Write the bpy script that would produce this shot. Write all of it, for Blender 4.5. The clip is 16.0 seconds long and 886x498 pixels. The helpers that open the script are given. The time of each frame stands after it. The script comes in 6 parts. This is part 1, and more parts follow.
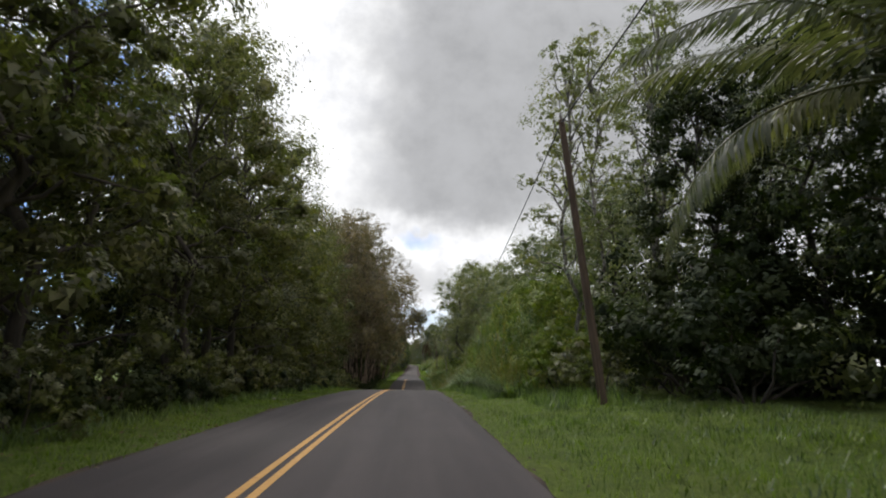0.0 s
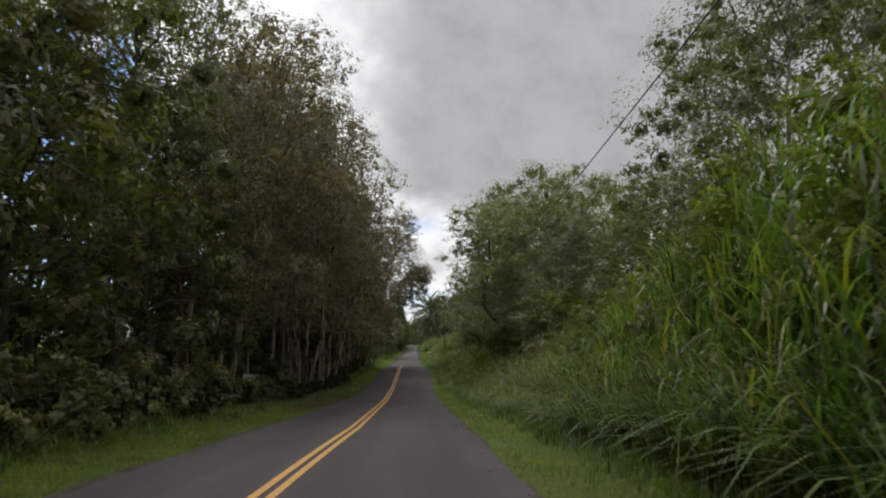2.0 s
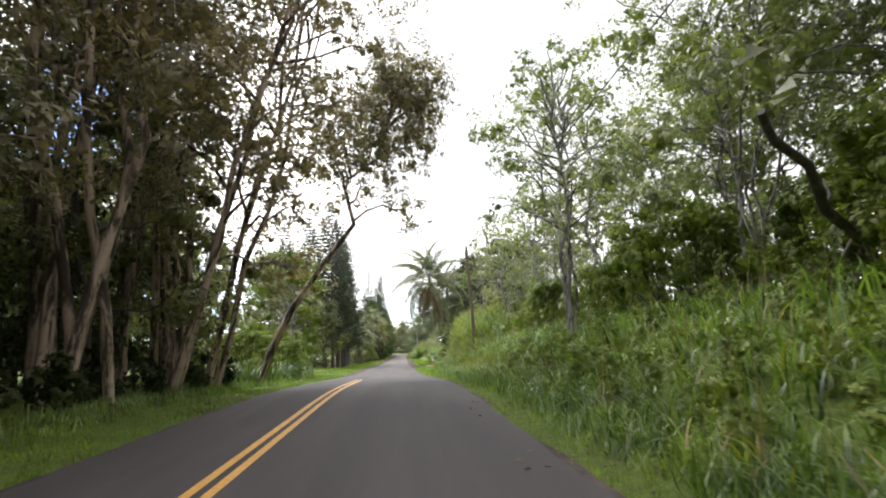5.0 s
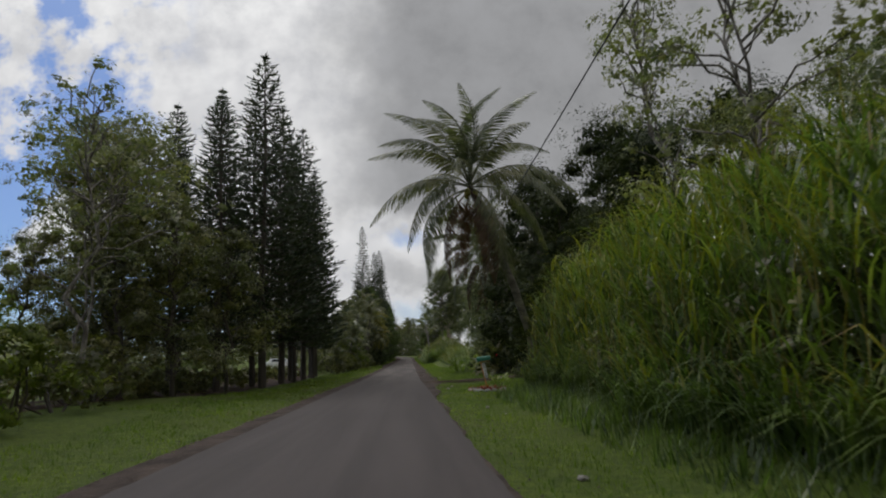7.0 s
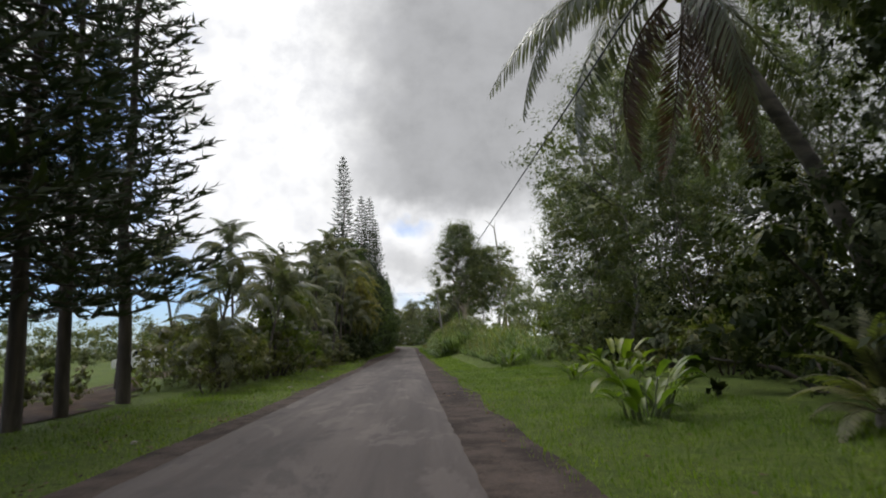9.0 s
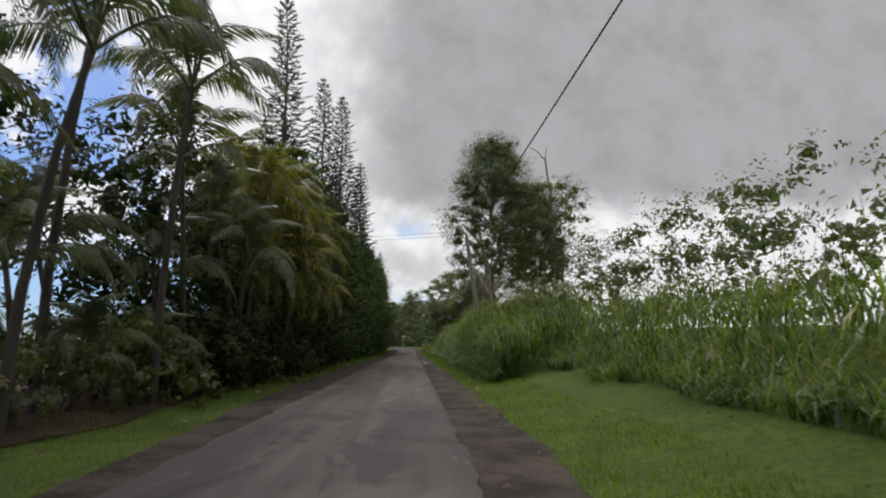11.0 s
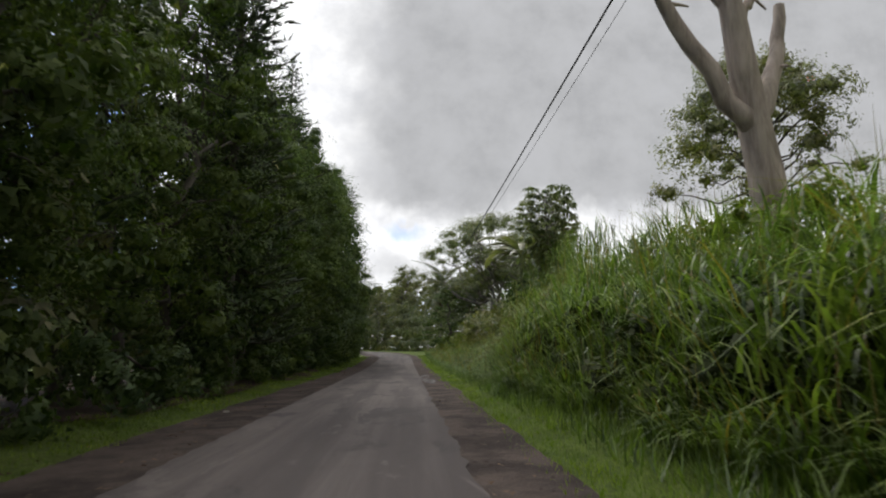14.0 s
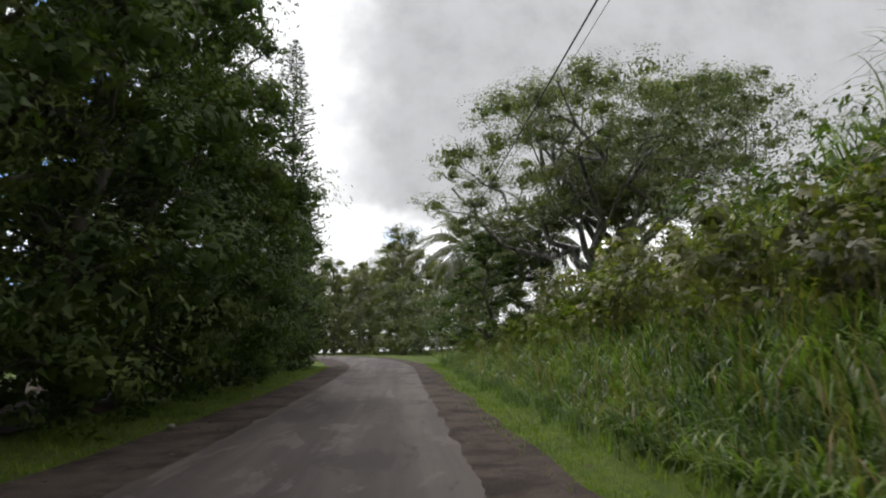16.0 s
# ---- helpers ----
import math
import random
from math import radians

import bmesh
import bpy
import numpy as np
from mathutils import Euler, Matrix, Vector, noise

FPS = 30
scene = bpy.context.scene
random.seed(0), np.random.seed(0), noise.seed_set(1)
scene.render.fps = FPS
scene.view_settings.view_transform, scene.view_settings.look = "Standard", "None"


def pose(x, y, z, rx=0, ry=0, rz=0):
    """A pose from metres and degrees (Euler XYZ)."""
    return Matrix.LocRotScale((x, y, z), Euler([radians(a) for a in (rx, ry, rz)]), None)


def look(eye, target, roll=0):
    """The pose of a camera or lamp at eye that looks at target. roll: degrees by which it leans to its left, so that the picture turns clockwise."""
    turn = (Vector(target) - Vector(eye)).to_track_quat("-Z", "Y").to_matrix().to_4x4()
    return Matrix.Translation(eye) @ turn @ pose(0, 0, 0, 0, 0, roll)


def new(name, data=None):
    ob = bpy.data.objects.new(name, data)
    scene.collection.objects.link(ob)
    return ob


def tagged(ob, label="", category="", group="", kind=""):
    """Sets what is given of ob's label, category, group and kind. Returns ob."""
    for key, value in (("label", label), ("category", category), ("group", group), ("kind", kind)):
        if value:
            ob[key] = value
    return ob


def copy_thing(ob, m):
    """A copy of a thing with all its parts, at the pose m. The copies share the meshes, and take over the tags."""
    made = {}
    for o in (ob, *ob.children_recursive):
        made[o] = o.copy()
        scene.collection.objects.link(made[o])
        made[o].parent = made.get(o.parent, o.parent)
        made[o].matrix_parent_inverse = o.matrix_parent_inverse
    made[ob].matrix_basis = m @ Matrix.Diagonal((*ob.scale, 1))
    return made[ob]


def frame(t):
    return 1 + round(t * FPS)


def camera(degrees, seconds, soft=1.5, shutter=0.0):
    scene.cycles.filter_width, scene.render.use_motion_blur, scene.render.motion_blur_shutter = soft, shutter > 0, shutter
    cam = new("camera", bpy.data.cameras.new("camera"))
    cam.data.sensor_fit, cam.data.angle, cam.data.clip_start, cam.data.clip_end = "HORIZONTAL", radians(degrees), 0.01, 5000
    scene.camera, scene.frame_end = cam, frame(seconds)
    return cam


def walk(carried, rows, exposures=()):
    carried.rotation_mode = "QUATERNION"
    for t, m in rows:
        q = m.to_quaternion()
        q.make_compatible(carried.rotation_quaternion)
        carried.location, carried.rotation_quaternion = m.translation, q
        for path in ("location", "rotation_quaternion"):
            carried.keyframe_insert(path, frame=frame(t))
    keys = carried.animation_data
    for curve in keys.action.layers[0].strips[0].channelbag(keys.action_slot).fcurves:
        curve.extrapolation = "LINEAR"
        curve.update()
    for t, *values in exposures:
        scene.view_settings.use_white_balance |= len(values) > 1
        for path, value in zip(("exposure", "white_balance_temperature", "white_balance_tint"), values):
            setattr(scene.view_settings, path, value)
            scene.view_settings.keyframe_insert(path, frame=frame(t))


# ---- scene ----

SPEED = 20.0
# seconds, height of the eye, yaw, pitch, roll
ROWS = [
    (0.0, 1.48, -2.33, 9.83, 0.7), (0.5, 1.47, -2.38, 9.40, 0.9), (1.0, 1.38, -2.45, 9.10, 0.7), (1.5, 1.18, -2.45, 8.72, 0.6),
    (2.0, 0.88, -2.42, 8.14, 0.5), (2.5, 0.42, -2.54, 7.45, 0.3), (3.0, -0.18, -2.68, 6.85, 0.3), (3.5, -0.78, -2.98, 6.55, -0.1),
    (4.0, -1.30, -3.32, 6.98, -0.7), (4.5, -1.66, -3.70, 8.03, -1.7), (4.7, -1.70, -3.82, 8.45, -1.9), (5.2, -1.42, -3.85, 9.5, -2.0),
    (5.8, -1.14, -3.65, 10.0, -2.0), (6.3, -1.28, -3.50, 9.7, -2.0), (6.8, -1.55, -3.40, 9.42, -2.0), (7.0, -1.62, -3.35, 9.36, -2.1),
    (7.5, -1.70, -3.26, 9.26, -2.1), (8.0, -1.74, -3.17, 9.05, -2.1), (8.5, -1.78, -3.13, 8.78, -2.1), (9.0, -1.83, -3.08, 8.50, -2.0),
    (9.5, -1.86, -3.02, 8.27, -2.0), (10.2, -1.87, -3.00, 8.3, -1.8), (11.0, -1.88, -3.02, 8.6, -1.4), (11.8, -1.88, -3.12, 8.88, -1.0),
    (12.0, -1.88, -3.18, 8.92, -1.0), (12.5, -1.89, -3.31, 8.75, -1.0), (13.0, -1.90, -3.36, 8.70, -0.9), (13.5, -1.92, -3.42, 8.82, -0.9),
    (14.0, -1.93, -3.60, 8.97, -1.0), (14.5, -1.94, -3.74, 9.05, -1.1), (15.0, -1.95, -3.85, 9.12, -1.1), (15.5, -1.97, -3.95, 9.18, -1.3),
    (16.0, -1.98, -4.08, 9.20, -1.6),
]
EYE = 1.38
cam = camera(70.0, 16.0, soft=2.0, shutter=0.06)
walk(cam, [(t, pose(0, SPEED * t, z, 90 + p, 0, y) @ pose(0, 0, 0, 0, 0, r)) for t, z, y, p, r in ROWS],
     exposures=[(0.0, 0.0), (0.5, 0.15), (1.0, 0.2), (1.5, 0.0), (2.0, -0.12), (2.5, 0.0), (3.0, 0.25), (3.5, 0.85), (4.0, 1.35), (4.7, 1.72), (5.7, 0.35), (6.8, -0.45), (7.3, -0.9), (8.0, -0.6), (8.6, -0.08), (9.7, -0.25), (12.0, -0.3), (12.6, -0.08), (13.2, -0.05), (14.5, 0.15), (16.0, 0.25)])

# ---- world and sun: a cloudy sky with thin bright gaps ----
world = bpy.data.worlds.new("sky")
scene.world = world
world.use_nodes = True


class Nodes:
    """Short hands for a node tree."""

    def __init__(self, tree):
        self.t = tree
        tree.nodes.clear()

    def n(self, kind, **sets):
        node = self.t.nodes.new(kind)
        for key, value in sets.items():
            if key == "operation":
                node.operation = value
            elif key == "blend_type":
                node.blend_type = value
            elif key == "data_type":
                node.data_type = value
        return node

    def put(self, socket, value):
        if isinstance(value, bpy.types.NodeSocket):
            self.t.links.new(value, socket)
        elif isinstance(value, (tuple, list)) and len(value) == 3 and socket.type == "RGBA":
            socket.default_value = (*value, 1)
        else:
            socket.default_value = value

    def math(self, op, a, b=0.0, c=None, clamp=False):
        m = self.n("ShaderNodeMath", operation=op)
        m.use_clamp = clamp
        self.put(m.inputs[0], a)
        self.put(m.inputs[1], b)
        if c is not None:
            self.put(m.inputs[2], c)
        return m.outputs[0]

    def vmath(self, op, a, b=(0, 0, 0)):
        m = self.n("ShaderNodeVectorMath", operation=op)
        self.put(m.inputs[0], a)
        self.put(m.inputs[1], b)
        return m.outputs[0]

    def mix(self, f, a, b, blend="MIX"):
        m = self.n("ShaderNodeMix", data_type="RGBA", blend_type=blend)
        self.put(m.inputs[0], f)
        self.put(m.inputs[6], a)
        self.put(m.inputs[7], b)
        return m.outputs[2]

    def ramp(self, v, a, b, lo=0.0, hi=1.0):
        m = self.n("ShaderNodeMapRange")
        m.interpolation_type = "SMOOTHSTEP"
        for i, x in enumerate((v, a, b, lo, hi)):
            self.put(m.inputs[i], x)
        return m.outputs[0]

    def noise(self, vec, scale, detail=3.0, rough=0.5, distort=0.0):
        m = self.n("ShaderNodeTexNoise")
        self.put(m.inputs["Vector"], vec)
        m.inputs["Scale"].default_value, m.inputs["Detail"].default_value = scale, detail
        m.inputs["Roughness"].default_value, m.inputs["Distortion"].default_value = rough, distort
        return m.outputs[0]


w = Nodes(world.node_tree)
co = w.n("ShaderNodeTexCoord").outputs["Generated"]
sep = w.n("ShaderNodeSeparateXYZ")
w.put(sep.inputs[0], co)
ahead = w.math("MAXIMUM", sep.outputs[1], 0.15)
u = w.math("DIVIDE", sep.outputs[0], ahead)
v = w.math("DIVIDE", sep.outputs[2], ahead)
uv = w.n("ShaderNodeCombineXYZ")
w.put(uv.inputs[0], u)
w.put(uv.inputs[1], v)
flat = uv.outputs[0]
warp = w.noise(flat, 5.0, 5.0, 0.6)
wob = w.math("MULTIPLY", w.math("SUBTRACT", warp, 0.5), 0.16)
fine = w.noise(flat, 11.0, 6.0, 0.62)


def blob(cu, cv, ru, rv, a=1.0, b=0.4):
    """A soft patch of the sky, 1 in its middle."""
    du = w.math("DIVIDE", w.math("SUBTRACT", w.math("ADD", u, wob), cu), ru)
    dv = w.math("DIVIDE", w.math("SUBTRACT", w.math("ADD", v, wob), cv), rv)
    d = w.math("SQRT", w.math("ADD", w.math("MULTIPLY", du, du), w.math("MULTIPLY", dv, dv)))
    return w.ramp(d, a, b)


grey_band = w.ramp(w.math("ADD", u, w.math("MULTIPLY", wob, 1.5)), -0.2, 0.02)
grey_low = w.ramp(w.math("ADD", v, w.math("MULTIPLY", wob, 1.2)), 0.17, 0.25)
grey = w.math("MULTIPLY", grey_band, grey_low)
grey = w.math("MULTIPLY", grey, w.ramp(fine, 0.15, 0.75, 0.75, 1.0))
grey2 = w.math("MULTIPLY", blob(0.0, 0.12, 0.09, 0.045, 1.3, 0.2), 0.55)
grey = w.math("MAXIMUM", grey, grey2)
blue_left = w.math("MULTIPLY", w.ramp(w.math("ADD", u, w.math("MULTIPLY", wob, 2.5)), -0.3, -0.46), w.ramp(warp, 0.46, 0.56))
blue_low = w.math("MULTIPLY", w.ramp(w.math("ADD", u, wob), -0.2, -0.34), w.ramp(w.math("ADD", v, wob), 0.2, 0.1))
blue_patch = w.math("MULTIPLY", blob(0.0, 0.185, 0.038, 0.016, 1.25, 0.1), 0.5)
blue_foot = w.math("MULTIPLY", blob(0.0, 0.05, 0.06, 0.03, 1.2, 0.2), 0.5)
blue = w.math("MAXIMUM", w.math("MAXIMUM", blue_left, blue_low), w.math("MAXIMUM", blue_patch, blue_foot))
sky = w.n("ShaderNodeTexSky")
sky.sky_type, sky.sun_disc = "NISHITA", False
sky.sun_elevation, sky.sun_rotation = radians(52), radians(-25)
deep = w.mix(1.0, sky.outputs[0], (0.062, 0.088, 0.135), "MULTIPLY")
white = w.mix(w.ramp(fine, 0.2, 0.8), (0.85, 0.86, 0.9), (1.4, 1.4, 1.4))
cloud = w.mix(grey, white, (0.42, 0.425, 0.44))
colour = w.mix(w.math("MINIMUM", blue, 0.92), cloud, deep)
bg = w.n("ShaderNodeBackground")
w.put(bg.inputs[0], colour)
w.put(bg.inputs[1], w.ramp(sep.outputs[2], 0.45, 1.0, 1.0, 2.4))
out = w.n("ShaderNodeOutputWorld")
w.put(out.inputs[0], bg.outputs[0])

sun = new("sun", bpy.data.lights.new("sun", "SUN"))
sun.data.energy, sun.data.angle, sun.data.color = 1.5, radians(14), (1.0, 0.96, 0.9)
sun.matrix_basis = look((0, 0, 60), (0 + 60 * math.tan(radians(38)) * math.sin(radians(25)), -60 * math.tan(radians(38)) * math.cos(radians(25)), 0))


# ---- materials ----
def material(name):
    m = bpy.data.materials.new(name)
    m.use_nodes = True
    return m, Nodes(m.node_tree)


def finish(k, shader, bump=None, depth=0.02):
    o = k.n("ShaderNodeOutputMaterial")
    k.put(o.inputs[0], shader.outputs[0])


def principled(k, colour, rough=0.7, height=None, strength=0.4, dist=0.02, metal=0.0, spec=0.5):
    p = k.n("ShaderNodeBsdfPrincipled")
    k.put(p.inputs["Base Color"], colour)
    k.put(p.inputs["Roughness"], rough)
    p.inputs["Metallic"].default_value = metal
    p.inputs["Specular IOR Level"].default_value = spec
    if height is not None:
        b = k.n("ShaderNodeBump")
        b.inputs["Strength"].default_value, b.inputs["Distance"].default_value = strength, dist
        k.put(b.inputs["Height"], height)
        k.put(p.inputs["Normal"], b.outputs[0])
    return p


def place(k):
    return k.n("ShaderNodeNewGeometry").outputs["Position"]


def leaf_material(name, dark, light, rough=0.55, through_light=0.3, tint=(0.75, 1.0, 0.25), spec=0.35):
    """Leaves: each one its own shade, each plant its own, some light through them."""
    m, k = material(name)
    dark, light = (1.1 * dark[0], *dark[1:]), (1.1 * light[0], *light[1:])
    g = k.n("ShaderNodeNewGeometry")
    r = g.outputs["Random Per Island"]
    o = k.n("ShaderNodeObjectInfo").outputs["Random"]
    n0 = k.noise(g.outputs["Position"], 1.6, 3.0)
    c = k.mix(k.math("ADD", k.ramp(r, 0.0, 1.0, 0.06, 0.36), k.ramp(n0, 0.35, 0.68, -0.06, 0.5), clamp=True), dark, light)
    c = k.mix(k.ramp(k.noise(g.outputs["Position"], 0.5, 3.0), 0.3, 0.7, 0.0, 0.6), c, k.mix(1.0, c, (1.35, 1.15, 0.65), "MULTIPLY"))
    c = k.mix(k.ramp(k.noise(g.outputs["Position"], 0.33, 3.0), 0.42, 0.68, 0.0, 0.65), c, k.mix(1.0, c, (0.5, 0.56, 0.6), "MULTIPLY"))
    c = k.mix(k.ramp(o, 0.0, 1.0, 0.0, 0.5), c, k.mix(1.0, c, (0.75, 0.85, 0.9), "MULTIPLY"))
    p = principled(k, c, rough, spec=spec)
    t = k.n("ShaderNodeBsdfTranslucent")
    k.put(t.inputs[0], k.mix(1.0, c, tuple(2.2 * q for q in tint), "MULTIPLY"))
    x = k.n("ShaderNodeMixShader")
    x.inputs[0].default_value = through_light
    k.put(x.inputs[1], p.outputs[0])
    k.put(x.inputs[2], t.outputs[0])
    finish(k, x)
    return m


def bark_material(name, a, b, scale=3.0, stretch=0.15, rough=0.85, lo=0.3, hi=0.7):
    m, k = material(name)
    tc = k.n("ShaderNodeTexCoord").outputs["Object"]
    sq = k.vmath("MULTIPLY", tc, (1, 1, stretch))
    n1 = k.noise(sq, scale, 5.0, 0.65, 0.4)
    n2 = k.noise(tc, 0.7, 3.0)
    c = k.mix(k.ramp(n1, lo, hi), a, b)
    c = k.mix(k.ramp(n2, 0.4, 0.75, 0.0, 0.6), c, k.mix(1.0, c, (0.55, 0.6, 0.5), "MULTIPLY"))
    finish(k, principled(k, c, rough, n1, 0.7, 0.04))
    return m


def plain_material(name, a, b, scale=6.0, rough=0.6, strength=0.2, metal=0.0):
    m, k = material(name)
    tc = k.n("ShaderNodeTexCoord").outputs["Object"]
    n1 = k.noise(tc, scale, 5.0, 0.6)
    finish(k, principled(k, k.mix(k.ramp(n1, 0.3, 0.7), a, b), rough, n1, strength, 0.01, metal))
    return m


def asphalt_material(name, old):
    m, k = material(name)
    pos = place(k)
    n1 = k.noise(pos, 45.0, 3.0, 0.7)
    n2 = k.noise(k.vmath("MULTIPLY", pos, (1.2, 0.06, 1)), 1.0, 5.0, 0.6, 0.3)
    n3 = k.noise(pos, 0.35, 4.0, 0.6)
    base, pale = ((0.031, 0.025, 0.0245), (0.05, 0.0405, 0.039)) if not old else ((0.049, 0.0385, 0.0345), (0.102, 0.083, 0.0735))
    c = k.mix(k.ramp(n2, 0.35, 0.68), base, pale)
    c = k.mix(k.ramp(n3, 0.45, 0.7, 0.0, 0.45), c, base)
    if old:
        n4 = k.noise(k.vmath("MULTIPLY", pos, (1, 0.35, 1)), 0.75, 6.0, 0.7, 0.5)
        c = k.mix(k.ramp(n4, 0.54, 0.6, 0.0, 0.8), c, (0.036, 0.029, 0.0265))
        c = k.mix(k.ramp(n4, 0.43, 0.37, 0.0, 0.55), c, (0.13, 0.107, 0.095))
        sep_y = k.n("ShaderNodeSeparateXYZ")
        k.put(sep_y.inputs[0], pos)
        worn = k.ramp(k.math("ADD", sep_y.outputs[1], k.math("MULTIPLY", n3, 14.0)), 180.0, 204.0)
        c = k.mix(worn, k.mix(k.ramp(n2, 0.35, 0.68), (0.039, 0.031, 0.0285), (0.057, 0.046, 0.0425)), c)
    c = k.mix(k.ramp(n1, 0.25, 0.75, 0.0, 0.4), c, k.mix(1.0, c, (1.5, 1.5, 1.5), "MULTIPLY"))
    finish(k, principled(k, c, 0.8, n1, 0.35, 0.01, spec=0.3))
    return m


def ground_material():
    m, k = material("turf")
    pos = place(k)
    n0 = k.noise(pos, 0.16, 3.0, 0.6)
    n1 = k.noise(pos, 0.9, 5.0, 0.65)
    n2 = k.noise(pos, 7.0, 5.0, 0.7)
    n3 = k.noise(pos, 45.0, 3.0, 0.65)
    c = k.mix(k.ramp(n2, 0.25, 0.75), (0.066, 0.106, 0.013), (0.178, 0.235, 0.031))
    c = k.mix(k.ramp(n1, 0.35, 0.7, 0.0, 0.7), c, k.mix(1.0, c, (0.55, 0.62, 0.6), "MULTIPLY"))
    c = k.mix(k.ramp(n0, 0.45, 0.65, 0.0, 0.35), c, (0.13, 0.14, 0.03))
    c = k.mix(k.ramp(n3, 0.3, 0.65, 0.25, 1.0), (0.035, 0.045, 0.012), c)
    finish(k, principled(k, c, 0.9, n3, 0.9, 0.06, spec=0.2))
    return m


def soil_material(name, a, b):
    m, k = material(name)
    pos = place(k)
    n1 = k.noise(pos, 1.1, 5.0, 0.65)
    n2 = k.noise(pos, 26.0, 4.0, 0.75)
    c = k.mix(k.ramp(n1, 0.35, 0.65), a, b)
    c = k.mix(k.ramp(n2, 0.4, 0.7, 0.0, 0.55), c, k.mix(1.0, c, (1.9, 1.8, 1.7), "MULTIPLY"))
    finish(k, principled(k, c, 0.9, n2, 0.8, 0.03, spec=0.12))
    return m


TURF = ground_material()
TAR = asphalt_material("dark_asphalt", False)
OLD_TAR = asphalt_material("worn_asphalt", True)
CINDER = soil_material("cinder", (0.035, 0.027, 0.0232), (0.08, 0.062, 0.052))
LITTER = soil_material("leaf_litter", (0.026, 0.018, 0.012), (0.065, 0.042, 0.027))
YELLOW = plain_material("road_yellow", (0.42, 0.2, 0.025), (0.55, 0.29, 0.05), 14.0, 0.6)
LEAF_DARK = leaf_material("forest_leaves", (0.05, 0.056, 0.029), (0.25, 0.258, 0.145))
LEAF_GUM = leaf_material("gum_leaves", (0.074, 0.072, 0.052), (0.265, 0.25, 0.19), 0.6, 0.3, (0.95, 0.95, 0.5), 0.2)
LEAF_FRESH = leaf_material("fresh_leaves", (0.06, 0.095, 0.022), (0.19, 0.235, 0.055), 0.6, 0.25, (0.8, 1.0, 0.35), 0.2)
LEAF_MID = leaf_material("broad_leaves", (0.062, 0.083, 0.04), (0.21, 0.245, 0.12), 0.5, 0.22, (0.8, 1.0, 0.45))
LEAF_DENSE = leaf_material("dense_leaves", (0.026, 0.05, 0.021), (0.115, 0.165, 0.064), 0.65, 0.2, spec=0.18)
LEAF_PALE = leaf_material("pale_leaves", (0.088, 0.105, 0.052), (0.25, 0.272, 0.14), 0.5, 0.3, (0.8, 1.0, 0.45))
LEAF_CLUSTER = leaf_material("clustered_leaves", (0.034, 0.06, 0.022), (0.15, 0.205, 0.07), 0.65, 0.22, spec=0.18)
# leaves darkened so that the shade of dense woods lies in the colour
LEAF_SHADE = leaf_material("shade_dark_leaves", (0.015, 0.025, 0.011), (0.07, 0.09, 0.042), 0.7, 0.12, spec=0.12)
LEAF_PINE = leaf_material("pine_needles", (0.02, 0.036, 0.022), (0.066, 0.09, 0.05), 0.6, 0.1)
LEAF_PALM = leaf_material("palm_leaflets", (0.055, 0.07, 0.036), (0.185, 0.2, 0.12), 0.38, 0.25, (0.85, 1.0, 0.5))
LEAF_GOLD = leaf_material("golden_fronds", (0.03, 0.045, 0.012), (0.34, 0.315, 0.08), 0.4, 0.25)
GRASS_TALL = leaf_material("cane_grass", (0.014, 0.034, 0.009), (0.225, 0.31, 0.115), 0.42, 0.28, spec=0.42)
# cane colour lightened to paint the sky's highlights on bent blades
GRASS_HIGHLIGHT = leaf_material("highlight_cane", (0.13, 0.18, 0.07), (0.34, 0.4, 0.2), 0.45, 0.25, spec=0.4)
FROND_DEAD = leaf_material("dead_fronds", (0.05, 0.034, 0.02), (0.14, 0.1, 0.065), 0.7, 0.15, (0.9, 0.7, 0.4))
BLOSSOM = leaf_material("orange_blossom", (0.55, 0.1, 0.01), (0.75, 0.22, 0.02), 0.5, 0.3, (1.0, 0.4, 0.1))
PINK = leaf_material("pink_petals", (0.6, 0.08, 0.14), (0.8, 0.16, 0.25), 0.5, 0.3, (1.0, 0.4, 0.5))
GRASS_GOLD = leaf_material("yellowed_sunlit_cane", (0.11, 0.12, 0.025), (0.3, 0.3, 0.07), 0.42, 0.3)
GRASS_DRY = leaf_material("dry_grass", (0.12, 0.1, 0.045), (0.26, 0.22, 0.11), 0.6, 0.3)
GRASS_LAWN = leaf_material("lawn_grass", (0.07, 0.122, 0.013), (0.2, 0.272, 0.034), 0.6, 0.3)
LEAF_BIG = leaf_material("ginger_leaves", (0.06, 0.105, 0.02), (0.24, 0.29, 0.065), 0.45, 0.3)
BARK_RED = bark_material("papery_bark", (0.042, 0.027, 0.02), (0.42, 0.31, 0.235), 4.5, 0.22, 0.85, 0.42, 0.6)
BARK_DARK = bark_material("dark_bark", (0.036, 0.029, 0.023), (0.12, 0.098, 0.078))
BARK_GREY = bark_material("grey_bark", (0.085, 0.072, 0.058), (0.33, 0.3, 0.26), 5.0, 0.3, 0.85, 0.38, 0.64)
DEAD_WOOD = bark_material("dead_wood", (0.15, 0.115, 0.085), (0.4, 0.325, 0.255), 2.4, 0.15)
BARK_PALM = bark_material("palm_bark", (0.09, 0.08, 0.065), (0.24, 0.21, 0.17), 1.5, 3.0)
POLE_WOOD = bark_material("pole_wood", (0.07, 0.045, 0.03), (0.15, 0.1, 0.07), 9.0, 0.04)
POLE_PALE = bark_material("weathered_pole", (0.2, 0.18, 0.16), (0.38, 0.35, 0.31), 9.0, 0.04)
